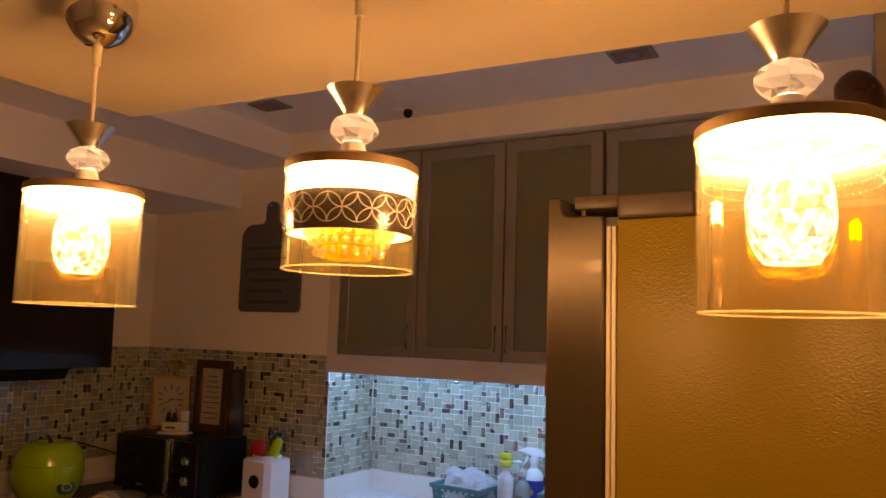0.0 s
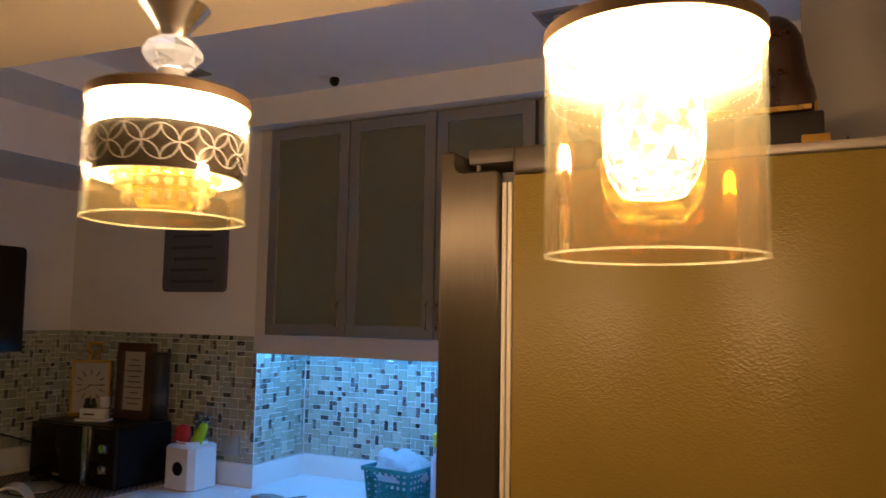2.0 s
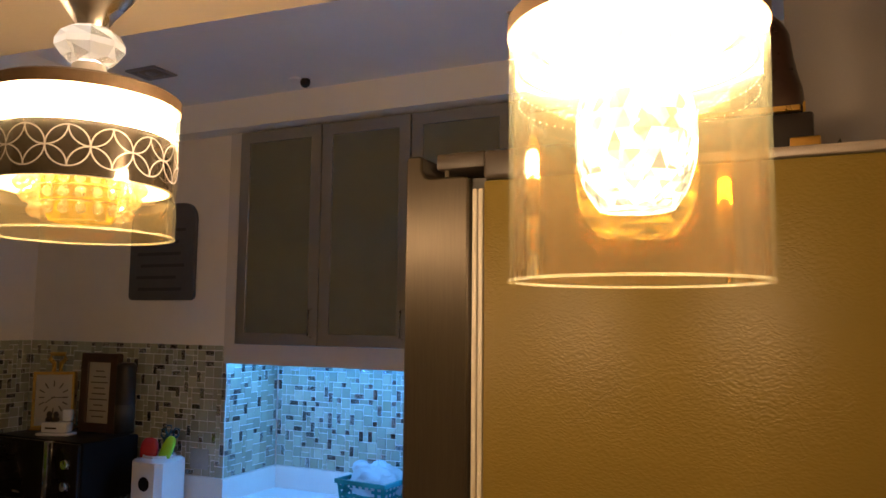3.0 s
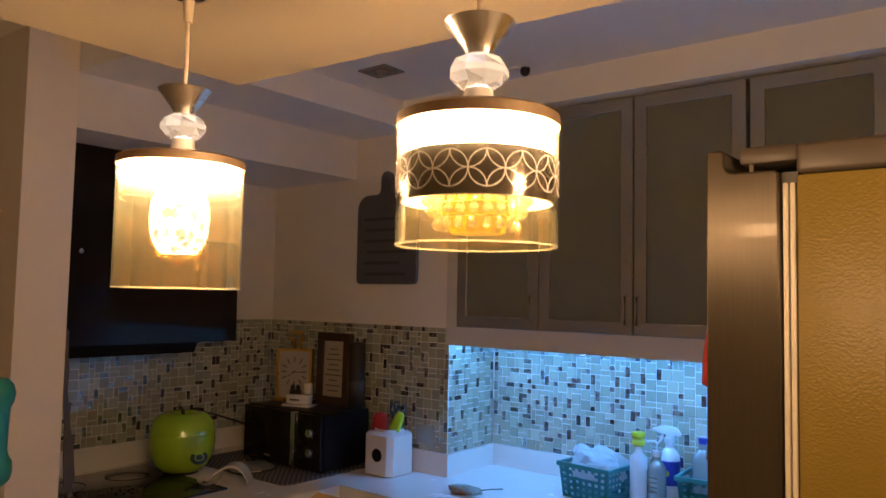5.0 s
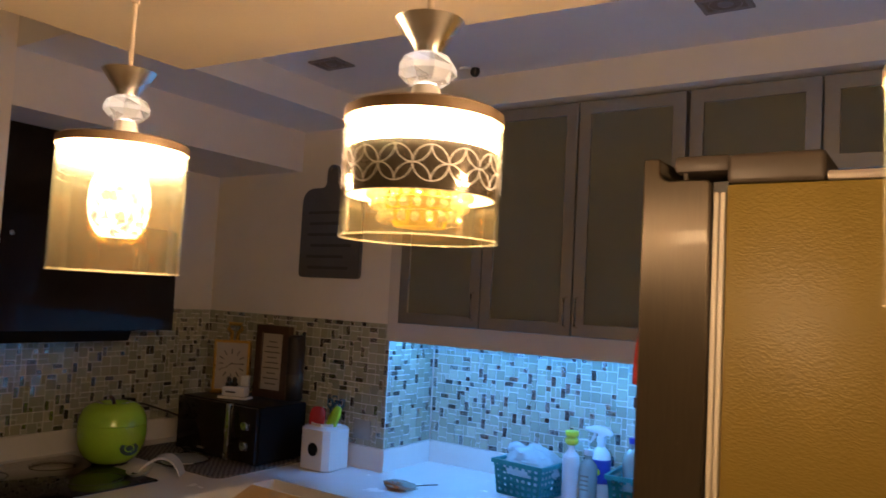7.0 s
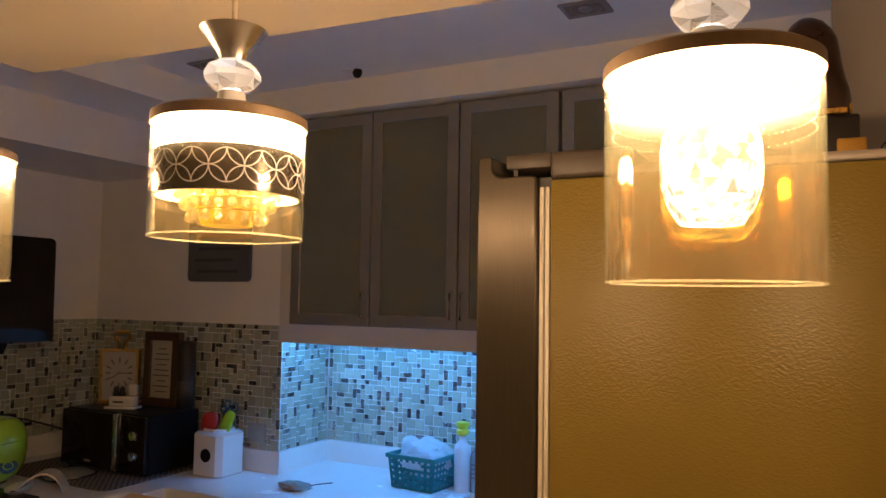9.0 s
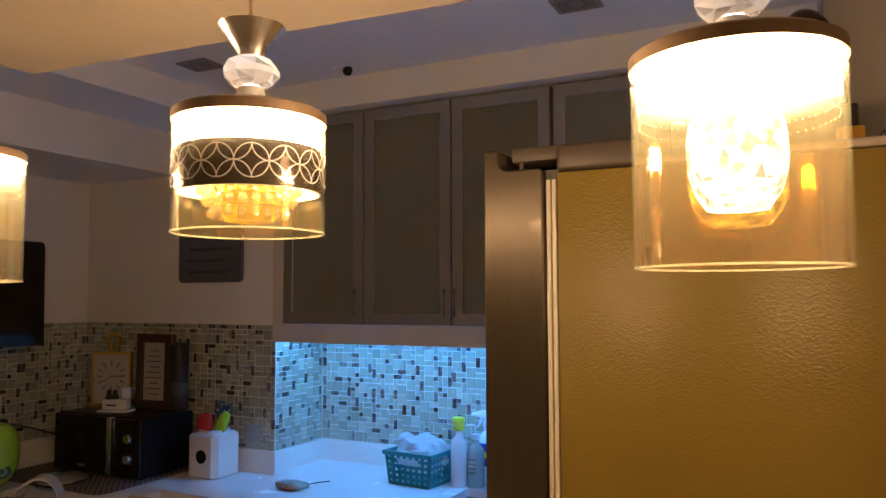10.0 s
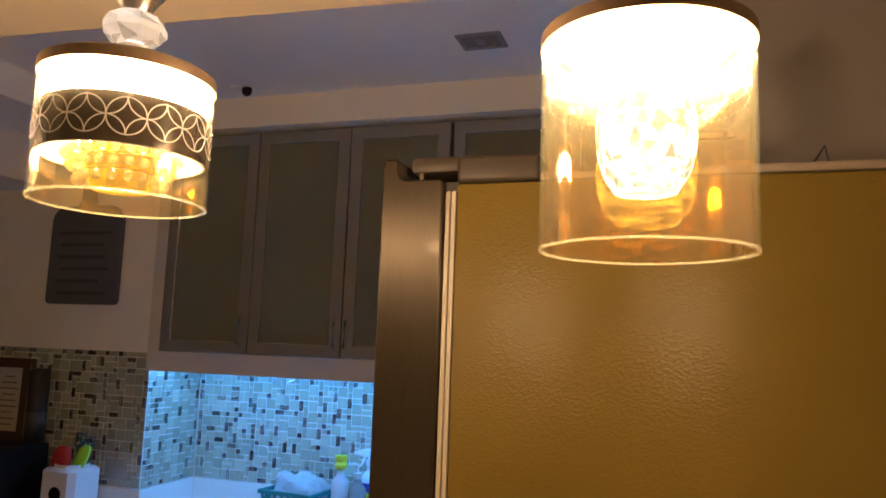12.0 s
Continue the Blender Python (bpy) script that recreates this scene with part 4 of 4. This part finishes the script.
can = thing("canister", (-0.412, -0.080, 1.125), "grey steel canister standing on the microwave", "canister")
part("body", lathe([(0.0, 0.0005), (0.036, 0.0005), (0.037, 0.003), (0.037, 0.105), (0.034, 0.11)], 40), steel, can)
part("lid", lathe([(0.038, 0.106), (0.0385, 0.112), (0.0365, 0.116), (0.0365, 0.25), (0.030, 0.258), (0.0, 0.26)], 40), plastic_taupe, can, "tall grey lid")

hold = thing("desk_holder", (-0.575, -0.235, 1.125), "small white ceramic holder with figures and print lines", "holder")
hold.rotation_euler = (0, 0, radians(20))
part("foot_plate", boxes(((-0.062, -0.03, 0.0), (0.062, 0.03, 0.010), 0.003, 2)), ceramic, hold)
part("block", boxes(((-0.048, -0.022, 0.0103), (0.05, 0.022, 0.048), 0.006, 2)), ceramic, hold)
part("back_panel", boxes(((0.018, 0.0, 0.0485), (0.052, 0.022, 0.092), 0.006, 2)), ceramic, hold)
for x, h, mt in ((-0.028, 0.040, plastic_taupe), (-0.003, 0.036, plastic_taupe)):
    part("figure", lathe([(0.0, 0.0485), (0.012, 0.0485), (0.013, 0.058), (0.008, 0.066), (0.0095, 0.074), (0.006, 0.080 + h * 0.1), (0.0, 0.082 + h * 0.1)], 16), mt, hold).location = (x, -0.004, 0)
part("print_line", boxes(((-0.03, -0.0232, 0.024), (0.012, -0.0222, 0.030))), plastic_taupe, hold)


def blob(rx, ry, rz, up):
    """A rounded, slightly squared paddle."""
    bm = bmesh.new()
    bmesh.ops.create_uvsphere(bm, u_segments=24, v_segments=14, radius=1.0)
    for v in bm.verts:
        p = Vector([math.copysign(abs(c) ** 0.75, c) for c in v.co])
        v.co = Vector((p.x * rx, p.y * ry, p.z * rz + up))
    return bm


def crock():
    c = thing("utensil_crock", (-0.20, -0.108, 0.9), "white ceramic utensil crock with black oval badge", "crock")
    w, ch = 0.072, 0.020
    def ring(s, z, cc):
        return [(sx * s, sy * s, z) for sx, sy in ()] or [(s, -s + cc, z), (s, s - cc, z), (s - cc, s, z), (-s + cc, s, z), (-s, s - cc, z), (-s, -s + cc, z), (-s + cc, -s, z), (s - cc, -s, z)]
    bm = bmesh.new()
    loops = [[bm.verts.new(p) for p in ring(s, z, cc)] for s, z, cc in ((w - 0.004, 0.0005, ch), (w, 0.004, ch), (w, 0.150, ch), (w - 0.008, 0.158, ch), (w - 0.018, 0.161, 0.03), (w - 0.018, 0.170, 0.03), (w - 0.024, 0.170, 0.03), (w - 0.024, 0.01, 0.03))]
    for a, b in zip(loops, loops[1:]):
        for k in range(8):
            bm.faces.new((a[k], a[(k + 1) % 8], b[(k + 1) % 8], b[k]))
    bm.faces.new(loops[0][::-1])
    bm.faces.new(loops[-1])
    part("pot", bm, ceramic, c)
    badge = part("badge", lathe([(0.0, 0.0), (0.0245, 0.0), (0.0245, 0.0015), (0.0, 0.0018)], 32), black_matt, c, "black oval badge")
    badge.matrix_basis = pose(0.006, -w - 0.0002, 0.078, 90, 0, 0)
    red = part("spatula", blob(0.032, 0.012, 0.042, 0.036), silicone_red, c, "red silicone spatula")
    red.matrix_basis = pose(-0.030, -0.025, 0.150, -8, 4, 20)
    grn = part("spoon", blob(0.021, 0.011, 0.052, 0.05), silicone_green, c, "lime green silicone spoon")
    grn.matrix_basis = pose(0.030, -0.020, 0.142, 0, 22, 25)
    for k, (x, y, tilt, h) in enumerate(((0.0, 0.03, 3, 0.115), (0.02, 0.035, 9, 0.105), (-0.012, 0.04, -6, 0.10))):
        t = part("tool", tube([(0, 0, -0.02), (0, 0, h - 0.035), (-0.010, 0, h - 0.02), (-0.008, 0, h), (0.008, 0, h), (0.010, 0, h - 0.02), (0, 0, h - 0.036)], 0.0042, 8), nylon_blue, c, "blue nylon tool")
        t.matrix_basis = pose(x, y, 0.150, -5, tilt, 30)
    return c


crock()


# ---- apple-shaped cooker and hob side ----
def apple_pot():
    a = thing("apple_cooker", (-0.775, -0.625, 0.9), "glossy green apple-shaped rice cooker", "rice cooker")
    prof = [(0.0, 0.006), (0.055, 0.006), (0.075, 0.012), (0.098, 0.035), (0.114, 0.072), (0.120, 0.110), (0.118, 0.145)]
    lid = [(0.1185, 0.148), (0.114, 0.172), (0.104, 0.196), (0.086, 0.214), (0.064, 0.222), (0.042, 0.219), (0.022, 0.209), (0.008, 0.203), (0.0, 0.202)]
    part("body", lathe(prof, 56), apple_green, a)
    part("lid", lathe([(0.1165, 0.1455)] + lid, 56), apple_green, a, "green lid with a dimpled crown")
    part("seam", lathe([(0.1165, 0.1448), (0.1172, 0.1455), (0.1172, 0.1475), (0.1165, 0.148)], 56), apple_green, a)
    part("stem", tube([(0, 0, 0.2), (0.004, -0.004, 0.222), (0.012, -0.016, 0.238), (0.02, -0.028, 0.244)], 0.007, 10), dark_wood, a, "dark curved stem handle")
    part("base_ring", lathe([(0.0, 0.0005), (0.062, 0.0005), (0.064, 0.006), (0.0, 0.0062)], 40), black_gap, a)
    ang = radians(-2)
    m = Matrix.Rotation(ang, 4, "Z") @ Matrix.Translation((0.1145, 0, 0.070)) @ Matrix.Rotation(radians(74), 4, "Y") @ Matrix.Diagonal((0.7, 1, 1, 1))
    b = part("badge", lathe([(0.0, 0.0), (0.034, 0.0), (0.035, 0.003), (0.0, 0.005)], 36), leaf_green, a, "dark green oval badge")
    b.matrix_basis = m
    r = part("badge_ring", lathe([(0.015, 0.004), (0.019, 0.0038), (0.019, 0.0056), (0.015, 0.0058)], 30), apple_green, b)
    return a


apple_pot()
dish = thing("glass_lid", (-0.60, -0.43, 0.906), "clear glass pot lid with steel rim lying on mat", "pot lid")
part("rim", lathe([(0.085, 0.001), (0.089, 0.003), (0.089, 0.008), (0.084, 0.010)], 48), chrome, dish)
part("dome", lathe([(0.084, 0.009), (0.062, 0.022), (0.03, 0.030), (0.0, 0.032)], 40), bottle_clear, dish)
part("knob", lathe([(0.006, 0.032), (0.008, 0.040), (0.016, 0.046), (0.013, 0.052), (0.0, 0.053)], 24), black_matt, dish)
rest = thing("spoon_rest", (-0.50, -0.605, 0.9005), "white ceramic spoon rest with an arched handle", "spoon rest")
bm = bmesh.new()
last = None
for k in range(13):
    u = k / 12
    x, z = -0.075 + 0.16 * u, 0.012 + 0.045 * math.sin(math.pi * min(1, u * 1.05)) ** 0.7 * (0.55 + 0.45 * u)
    if k == 12:
        z = 0.002
    row = [bm.verts.new((x, y, z + dz)) for y, dz in ((-0.02, 0.0), (0.02, 0.0), (0.02, 0.006), (-0.02, 0.006))]
    if last:
        for q in range(4):
            bm.faces.new((last[q], last[(q + 1) % 4], row[(q + 1) % 4], row[q]))
    else:
        bm.faces.new(row[::-1])
    last = row
bm.faces.new(last)
part("arched_handle", bm, ceramic, rest)
part("bowl", lathe([(0.0, 0.0), (0.03, 0.0), (0.046, 0.014), (0.042, 0.014), (0.028, 0.005), (0.0, 0.004)], 32), ceramic, rest).location = (-0.085, 0, 0)
rest.rotation_euler = (0, 0, radians(38))
rest.scale = (0.85, 1.8, 1.3)
flap = thing("peeling_strip", (0, 0, 0), "peeling grey-brown strip of wall covering at the corner", "wall covering")
part("strip", prism([(-1.197, 1.46), (-1.190, 1.45), (-1.189, 1.38), (-1.184, 1.34), (-1.186, 1.27), (-1.178, 1.215), (-1.172, 1.16), (-1.161, 1.11), (-1.157, 1.06), (-1.152, 1.02),
                     (-1.160, 0.985), (-1.172, 0.972), (-1.183, 0.99), (-1.188, 1.08), (-1.190, 1.18), (-1.197, 1.24)], -0.517, -0.511, "x"), grey_cloth, flap)
part("curl", prism([(-1.172, 0.975), (-1.160, 0.985), (-1.162, 0.965), (-1.168, 0.955), (-1.176, 0.962)], -0.5105, -0.502, "x"), grey_cloth, flap)
mop = thing("mop", (-0.203, -1.5, 0), "teal plastic mop handle standing by the wall", "mop")
part("grip", lathe([(0.0, 1.362), (0.022, 1.358), (0.036, 1.342), (0.041, 1.322), (0.038, 1.302), (0.031, 1.288), (0.029, 1.24), (0.028, 1.19), (0.031, 1.175), (0.039, 1.160), (0.041, 1.138), (0.037, 1.118), (0.024, 1.104), (0.012, 1.098)], 32), teal_plastic, mop, "ribbed teal grip")
part("pole", lathe([(0.012, 0.05), (0.012, 1.10)], 16), teal_plastic, mop)
part("head", boxes(((-0.15, -0.05, 0.0005), (0.15, 0.05, 0.05), 0.012, 2)), grey_cloth, mop, "grey mop head")

sock = thing("wall_socket", (-0.105, -0.0055, 1.045), "pale plastic socket plate on the mosaic", "socket")
part("plate", boxes(((-0.042, -0.006, -0.036), (0.042, 0.0, 0.036), 0.004, 2)), socket_grey, sock)
plug = thing("plug", (-1.02, -0.40, 1.075), "black plug in the wall behind the microwave", "plug")
part("plug_body", boxes(((-0.024, -0.018, -0.014), (0.022, 0.018, 0.014), 0.005, 2)), black_matt, plug)
part("lead", tube([(0.02, 0, 0), (0.06, 0.02, -0.004), (0.13, 0.08, -0.03), (0.2, 0.14, -0.06)], 0.004), black_gap, plug)


# ---- niche: sink and cleaning things ----
sink = thing("sink", (0, 0, 0), "undermounted brushed steel kitchen sink", "sink")
bm = bmesh.new()
lo = [bm.verts.new(p) for p in ((0.76, -0.25, 0.70), (1.18, -0.25, 0.70), (1.18, 0.10, 0.70), (0.76, 0.10, 0.70))]
hi = [bm.verts.new(p) for p in ((0.742, -0.268, 0.872), (1.198, -0.268, 0.872), (1.198, 0.118, 0.872), (0.742, 0.118, 0.872))]
for k in range(4):
    bm.faces.new((lo[k], lo[(k + 1) % 4], hi[(k + 1) % 4], hi[k]))
bm.faces.new(lo)
part("basin", bm, sink_steel, sink)
part("drain", lathe([(0.0, 0.7015), (0.03, 0.7015), (0.034, 0.704), (0.04, 0.7012)], 28), chrome, sink).location = (0.97, -0.07, 0)
tap = thing("tap", (0.97, 0.19, 0.9), "chrome kitchen tap behind the sink", "tap")
part("spout", tube([(0, 0, 0.0), (0, 0, 0.20), (0, -0.03, 0.245), (0, -0.09, 0.26), (0, -0.15, 0.245), (0, -0.165, 0.20)], 0.011, 12), chrome, tap)
part("tap_base", lathe([(0.024, 0.0005), (0.024, 0.03), (0.015, 0.05)], 24, True), chrome, tap)


def basket(at, turn, label):
    """A tapered plastic basket: each wall is a sheet with real round-cornered holes."""
    b = thing("basket", at, label, "basket", "teal baskets by the sink")
    b.rotation_euler = (0, 0, radians(turn))
    lx, ly, h, taper = 0.098, 0.083, 0.115, 0.88
    def wall(half, off, axis, cut):
        bm = bmesh.new()
        cols, rows = 15, 11
        grid = {}
        def pt(i, j):
            if (i, j) not in grid:
                v = j / rows
                s = taper + (1 - taper) * v
                u = (-1 + 2 * i / cols) * half * s
                w = off * s
                grid[i, j] = bm.verts.new((u, w, v * h) if axis == "x" else (w, u, v * h))
            return grid[i, j]
        for i in range(cols):
            for j in range(rows):
                hole = i % 2 == 1 and j % 2 == 1 and j < 10 and 0 < i < cols - 1
                grip = cut and 4 <= i <= 10 and 7 <= j <= 8
                if not (hole or grip):
                    bm.faces.new((pt(i, j), pt(i + 1, j), pt(i + 1, j + 1), pt(i, j + 1)))
        bmesh.ops.solidify(bm, geom=bm.faces[:], thickness=0.0022)
        return bm
    for half, off, axis, cut in ((lx, -ly, "x", True), (lx, ly, "x", True), (ly, -lx, "y", False), (ly, lx, "y", False)):
        part("side", wall(half, off, axis, cut), teal_plastic, b, smooth=False)
    part("bottom", boxes(((-lx * taper, -ly * taper, 0.001), (lx * taper, ly * taper, 0.004))), teal_plastic, b)
    rim = bmesh.new()
    loops = []
    for s, z in ((0.0, 0.104), (0.006, 0.104), (0.006, 0.118), (-0.003, 0.118), (-0.003, 0.112)):
        loops.append([rim.verts.new(p) for p in ((lx + s, ly + s, z), (-lx - s, ly + s, z), (-lx - s, -ly - s, z), (lx + s, -ly - s, z))])
    for p, q in zip(loops, loops[1:]):
        for k in range(4):
            rim.faces.new((p[k], p[(k + 1) % 4], q[(k + 1) % 4], q[k]))
    part("rim", rim, teal_plastic, b, smooth=False)
    return b


basket((0.553, 0.122, 0.9), -6, "teal perforated plastic basket holding a white bag")
basket((0.93, 0.20, 0.9), 4, "teal perforated plastic basket behind the sink")


def crumpled(lx, ly, lz, seed, n=26, m=18):
    """A crumpled film bag: a lumpy closed skin with sharp folds."""
    rng = Vector((seed * 3.1, seed * 1.7, seed))
    bm = bmesh.new()
    bmesh.ops.create_uvsphere(bm, u_segments=n, v_segments=m, radius=1.0)
    for v in bm.verts:
        d = v.co.copy()
        f = 1 + 0.22 * noise.noise(d * 2.0 + rng) + 0.13 * abs(noise.noise(d * 5.0 + rng)) + 0.09 * abs(noise.noise(d * 9.0 + rng)) + 0.05 * abs(noise.noise(d * 19.0 + rng)) - 0.05
        v.co = Vector((d.x * lx * f, d.y * ly * f, d.z * lz * f))
    return bm


bag = thing("plastic_bag", (0.560, 0.13, 1.0), "crumpled translucent white plastic bag in the basket", "plastic bag")
part("film", crumpled(0.090, 0.074, 0.066, 4, 48, 32), bag_plastic, bag)
part("ear", crumpled(0.035, 0.03, 0.022, 7, 20, 14), bag_plastic, bag).location = (-0.065, 0.0, 0.045)


def bottle(at, r, h, body, label, name, top):
    b = thing(name, at, label, "bottle", "bottles by the sink")
    part("body", lathe([(0.0, 0.0005), (r * 0.95, 0.0005), (r, 0.004), (r, h * 0.72), (r * 0.9, h * 0.8), (r * 0.42, h * 0.9), (r * 0.40, h)], 32, False), body, b)
    top(b, r, h)
    return b


def yellow_top(b, r, h):
    part("cap", lathe([(r * 0.5, h - 0.004), (r * 0.78, h + 0.003), (r * 0.8, h + 0.014), (r * 0.6, h + 0.021), (r * 0.82, h + 0.030), (r * 0.8, h + 0.042), (0, h + 0.044)], 24), yellow_cap, b, "bright yellow cap")
    for k in range(9):
        part("rib", lathe([(r * 1.005, 0.0), (r * 1.03, 0.0015), (r * 1.005, 0.003)], 28), bottle_white, b).location = (0, 0, h * 0.50 + k * 0.007)


def trigger(b, r, h):
    part("neck_ring", lathe([(r * 0.5, h - 0.004), (r * 0.52, h + 0.014), (0, h + 0.015)], 20), bottle_white, b)
    head = prism([(-0.046, 0.030), (-0.046, 0.018), (-0.036, 0.015), (-0.012, 0.012), (-0.011, 0.0), (0.012, 0.0), (0.016, 0.010), (0.034, 0.006), (0.040, 0.014), (0.030, 0.030), (0.012, 0.038), (-0.020, 0.040), (-0.036, 0.036)], -0.010, 0.010)
    bmesh.ops.bevel(head, geom=head.edges[:], offset=0.003, segments=2, profile=0.5, affect="EDGES")
    h_ob = part("trigger_head", head, bottle_white, b, "white spray head")
    h_ob.matrix_basis = pose(0, 0, h + 0.012, 0, 0, 8)
    part("nozzle", lathe([(0.0, 0.0), (0.008, 0.0), (0.008, 0.010), (0.006, 0.012), (0.0, 0.012)], 16), bottle_white, h_ob).matrix_basis = pose(-0.045, 0, 0.024, 0, -90, 0)
    lever = part("trigger_lever", prism([(-0.026, 0.014), (-0.018, 0.013), (-0.020, 0.0), (-0.028, -0.014), (-0.038, -0.024), (-0.041, -0.022), (-0.034, -0.008)], -0.005, 0.005), bottle_white, b)
    lever.matrix_basis = pose(0, 0, h + 0.012, 0, 0, 8)
    part("label_wrap", lathe([(r * 1.01, h * 0.30), (r * 1.015, h * 0.70)], 32), label_blue, b, "blue label")
    part("label_mark", lathe([(0.0, 0.0), (0.012, 0.0), (0.0, 0.001)], 20), yellow_cap, b).matrix_basis = pose(0, -r * 1.02, h * 0.5, 90, 0, 0)


def pump(b, r, h):
    part("collar", lathe([(r * 0.44, h - 0.003), (r * 0.5, h), (r * 0.5, h + 0.016), (0, h + 0.017)], 20), bottle_white, b)
    part("pump_stem", tube([(0, 0, h + 0.014), (0, 0, h + 0.042), (-0.008, -0.004, h + 0.046), (-0.032, -0.012, h + 0.044)], 0.0045, 8), bottle_white, b)
    for k in range(4):
        part("print_line", boxes(((-r * 0.5, -r * 1.02, h * (0.3 + 0.09 * k)), (r * 0.45, -r * 0.985, h * (0.33 + 0.09 * k)))), plastic_light, b)


bottle((0.703, 0.128, 0.9), 0.028, 0.195, bottle_white, "slim ribbed white bottle with yellow cap", "ribbed_bottle", yellow_top)
bottle((0.768, 0.232, 0.9), 0.034, 0.20, bottle_white, "blue and white trigger spray bottle", "spray_bottle", trigger)
bottle((0.757, 0.150, 0.9), 0.031, 0.165, bottle_clear, "clear hand soap pump bottle", "soap_bottle", pump)
bottle((0.90, 0.18, 0.906), 0.034, 0.215, bottle_clear, "clear plastic bottle standing in the basket", "water_bottle", lambda b, r, h: part("cap", lathe([(r * 0.44, h - 0.003), (r * 0.46, h + 0.014), (0, h + 0.015)], 20), label_blue, b, "blue screw cap"))

snack = thing("snack_bag", (0.19, -0.165, 0.9), "clear bag of brown snacks lying on the worktop", "snack bag")
part("snacks", crumpled(0.048, 0.026, 0.014, 11, 24, 14), snack_brown, snack).location = (0, 0, 0.0135)
part("film", crumpled(0.066, 0.038, 0.014, 12, 24, 14), bottle_clear, snack).location = (0.01, 0.012, 0.0155)
part("tie", tube([(0.04, 0.02, 0.014), (0.09, 0.05, 0.022), (0.125, 0.07, 0.026)], 0.0018, 6), black_gap, snack)


# ---- refrigerator top, door and bar ----
TOP = 1.728
sculpture = part("sculpture", faceted([(0.001, 0.0), (0.036, 0.002), (0.038, 0.016), (0.034, 0.035), (0.031, 0.055), (0.031, 0.075), (0.032, 0.092), (0.032, 0.108), (0.029, 0.122), (0.022, 0.134), (0.012, 0.141), (0.001, 0.143)], 22), bronze_dark)
for v in sculpture.data.vertices:
    z = v.co.z
    v.co.x += -0.016 * (z / 0.143) ** 2 + 0.003 * math.sin(z * 40) + 0.004 * noise.noise(v.co * 40)
    v.co.y += 0.004 * noise.noise(v.co * 35 + Vector((3, 1, 2)))
sculpture.location = (1.848, -1.115, TOP + 0.094)
tagged(sculpture, "dark bronze abstract sculpture on a black base", "sculpture")
plinth = thing("plinth", (1.830, -1.115, TOP), "black lacquered plinth with gold trim under the sculpture", "plinth")
part("block", boxes(((-0.085, -0.07, 0.0005), (0.063, 0.07, 0.082), 0.004, 2)), black_base, plinth)
part("upper_block", boxes(((-0.075, -0.06, 0.0825), (0.052, 0.06, 0.0938), 0.002)), black_base, plinth)
part("gold_strip", boxes(((-0.078, -0.0725, 0.083), (0.049, -0.0605, 0.0905), 0.001)), gold, plinth, "pitted gold strip")
part("gold_stack", boxes(((0.042, -0.01, 0.094), (0.056, 0.008, 0.112), 0.002)), gold, plinth)
box_ob = part("gold_box", boxes(((1.866, -1.21, TOP + 0.0005), (1.899, -1.188, TOP + 0.046), 0.002, 2)), gold)
tagged(box_ob, "small gold box in front of the plinth", "box")
wire = part("wire_stand", tube([(1.948, -1.325, TOP + 0.001), (1.966, -1.322, TOP + 0.030), (1.972, -1.318, TOP + 0.001)], 0.0016, 8), black_gap)
tagged(wire, "thin bent black wire stand on the refrigerator", "wire stand")
copy_thing(wire, pose(-0.05, 0.075, 0))

holder = thing("pot_holder", (0, 0, 0), "folded red cloth hung on the refrigerator door", "pot holder")
bm = bmesh.new()
rows_made = []
for j in range(10):
    v = j / 9
    ring = []
    for k in range(20):
        a = 2 * math.pi * k / 20
        swell = 0.75 + 0.3 * v + 0.05 * math.sin(3 * a + 5 * v)
        ring.append(bm.verts.new((1.4255 + 0.0195 * swell * math.cos(a), -1.26 + 0.034 * swell * math.sin(a), 1.543 - 0.078 * v + 0.002 * math.sin(2 * a))))
    rows_made.append(ring)
for a, b in zip(rows_made, rows_made[1:]):
    for k in range(20):
        bm.faces.new((a[k], a[(k + 1) % 20], b[(k + 1) % 20], b[k]))
bm.faces.new(rows_made[0])
bm.faces.new(rows_made[-1][::-1])
part("cloth", bm, red_cloth, holder)
part("hook", boxes(((1.425, -1.268, 1.543), (1.4465, -1.252, 1.556), 0.002, 2)), cone_white, holder)

mat2 = thing("bar_mat", (0, 0, BAR), "tan leatherette desk mat with stitched border on the bar", "mat")
part("sheet", prism([(0.40, -1.015), (1.35, -1.015), (1.35, -1.72), (0.80, -1.72)], 0.0006, 0.004, "z"), tan_mat, mat2)
part("stitching", prism([(0.60, -1.185), (1.30, -1.185), (1.30, -1.195), (0.607, -1.195)], 0.0042, 0.0052, "z"), tan_border, mat2)
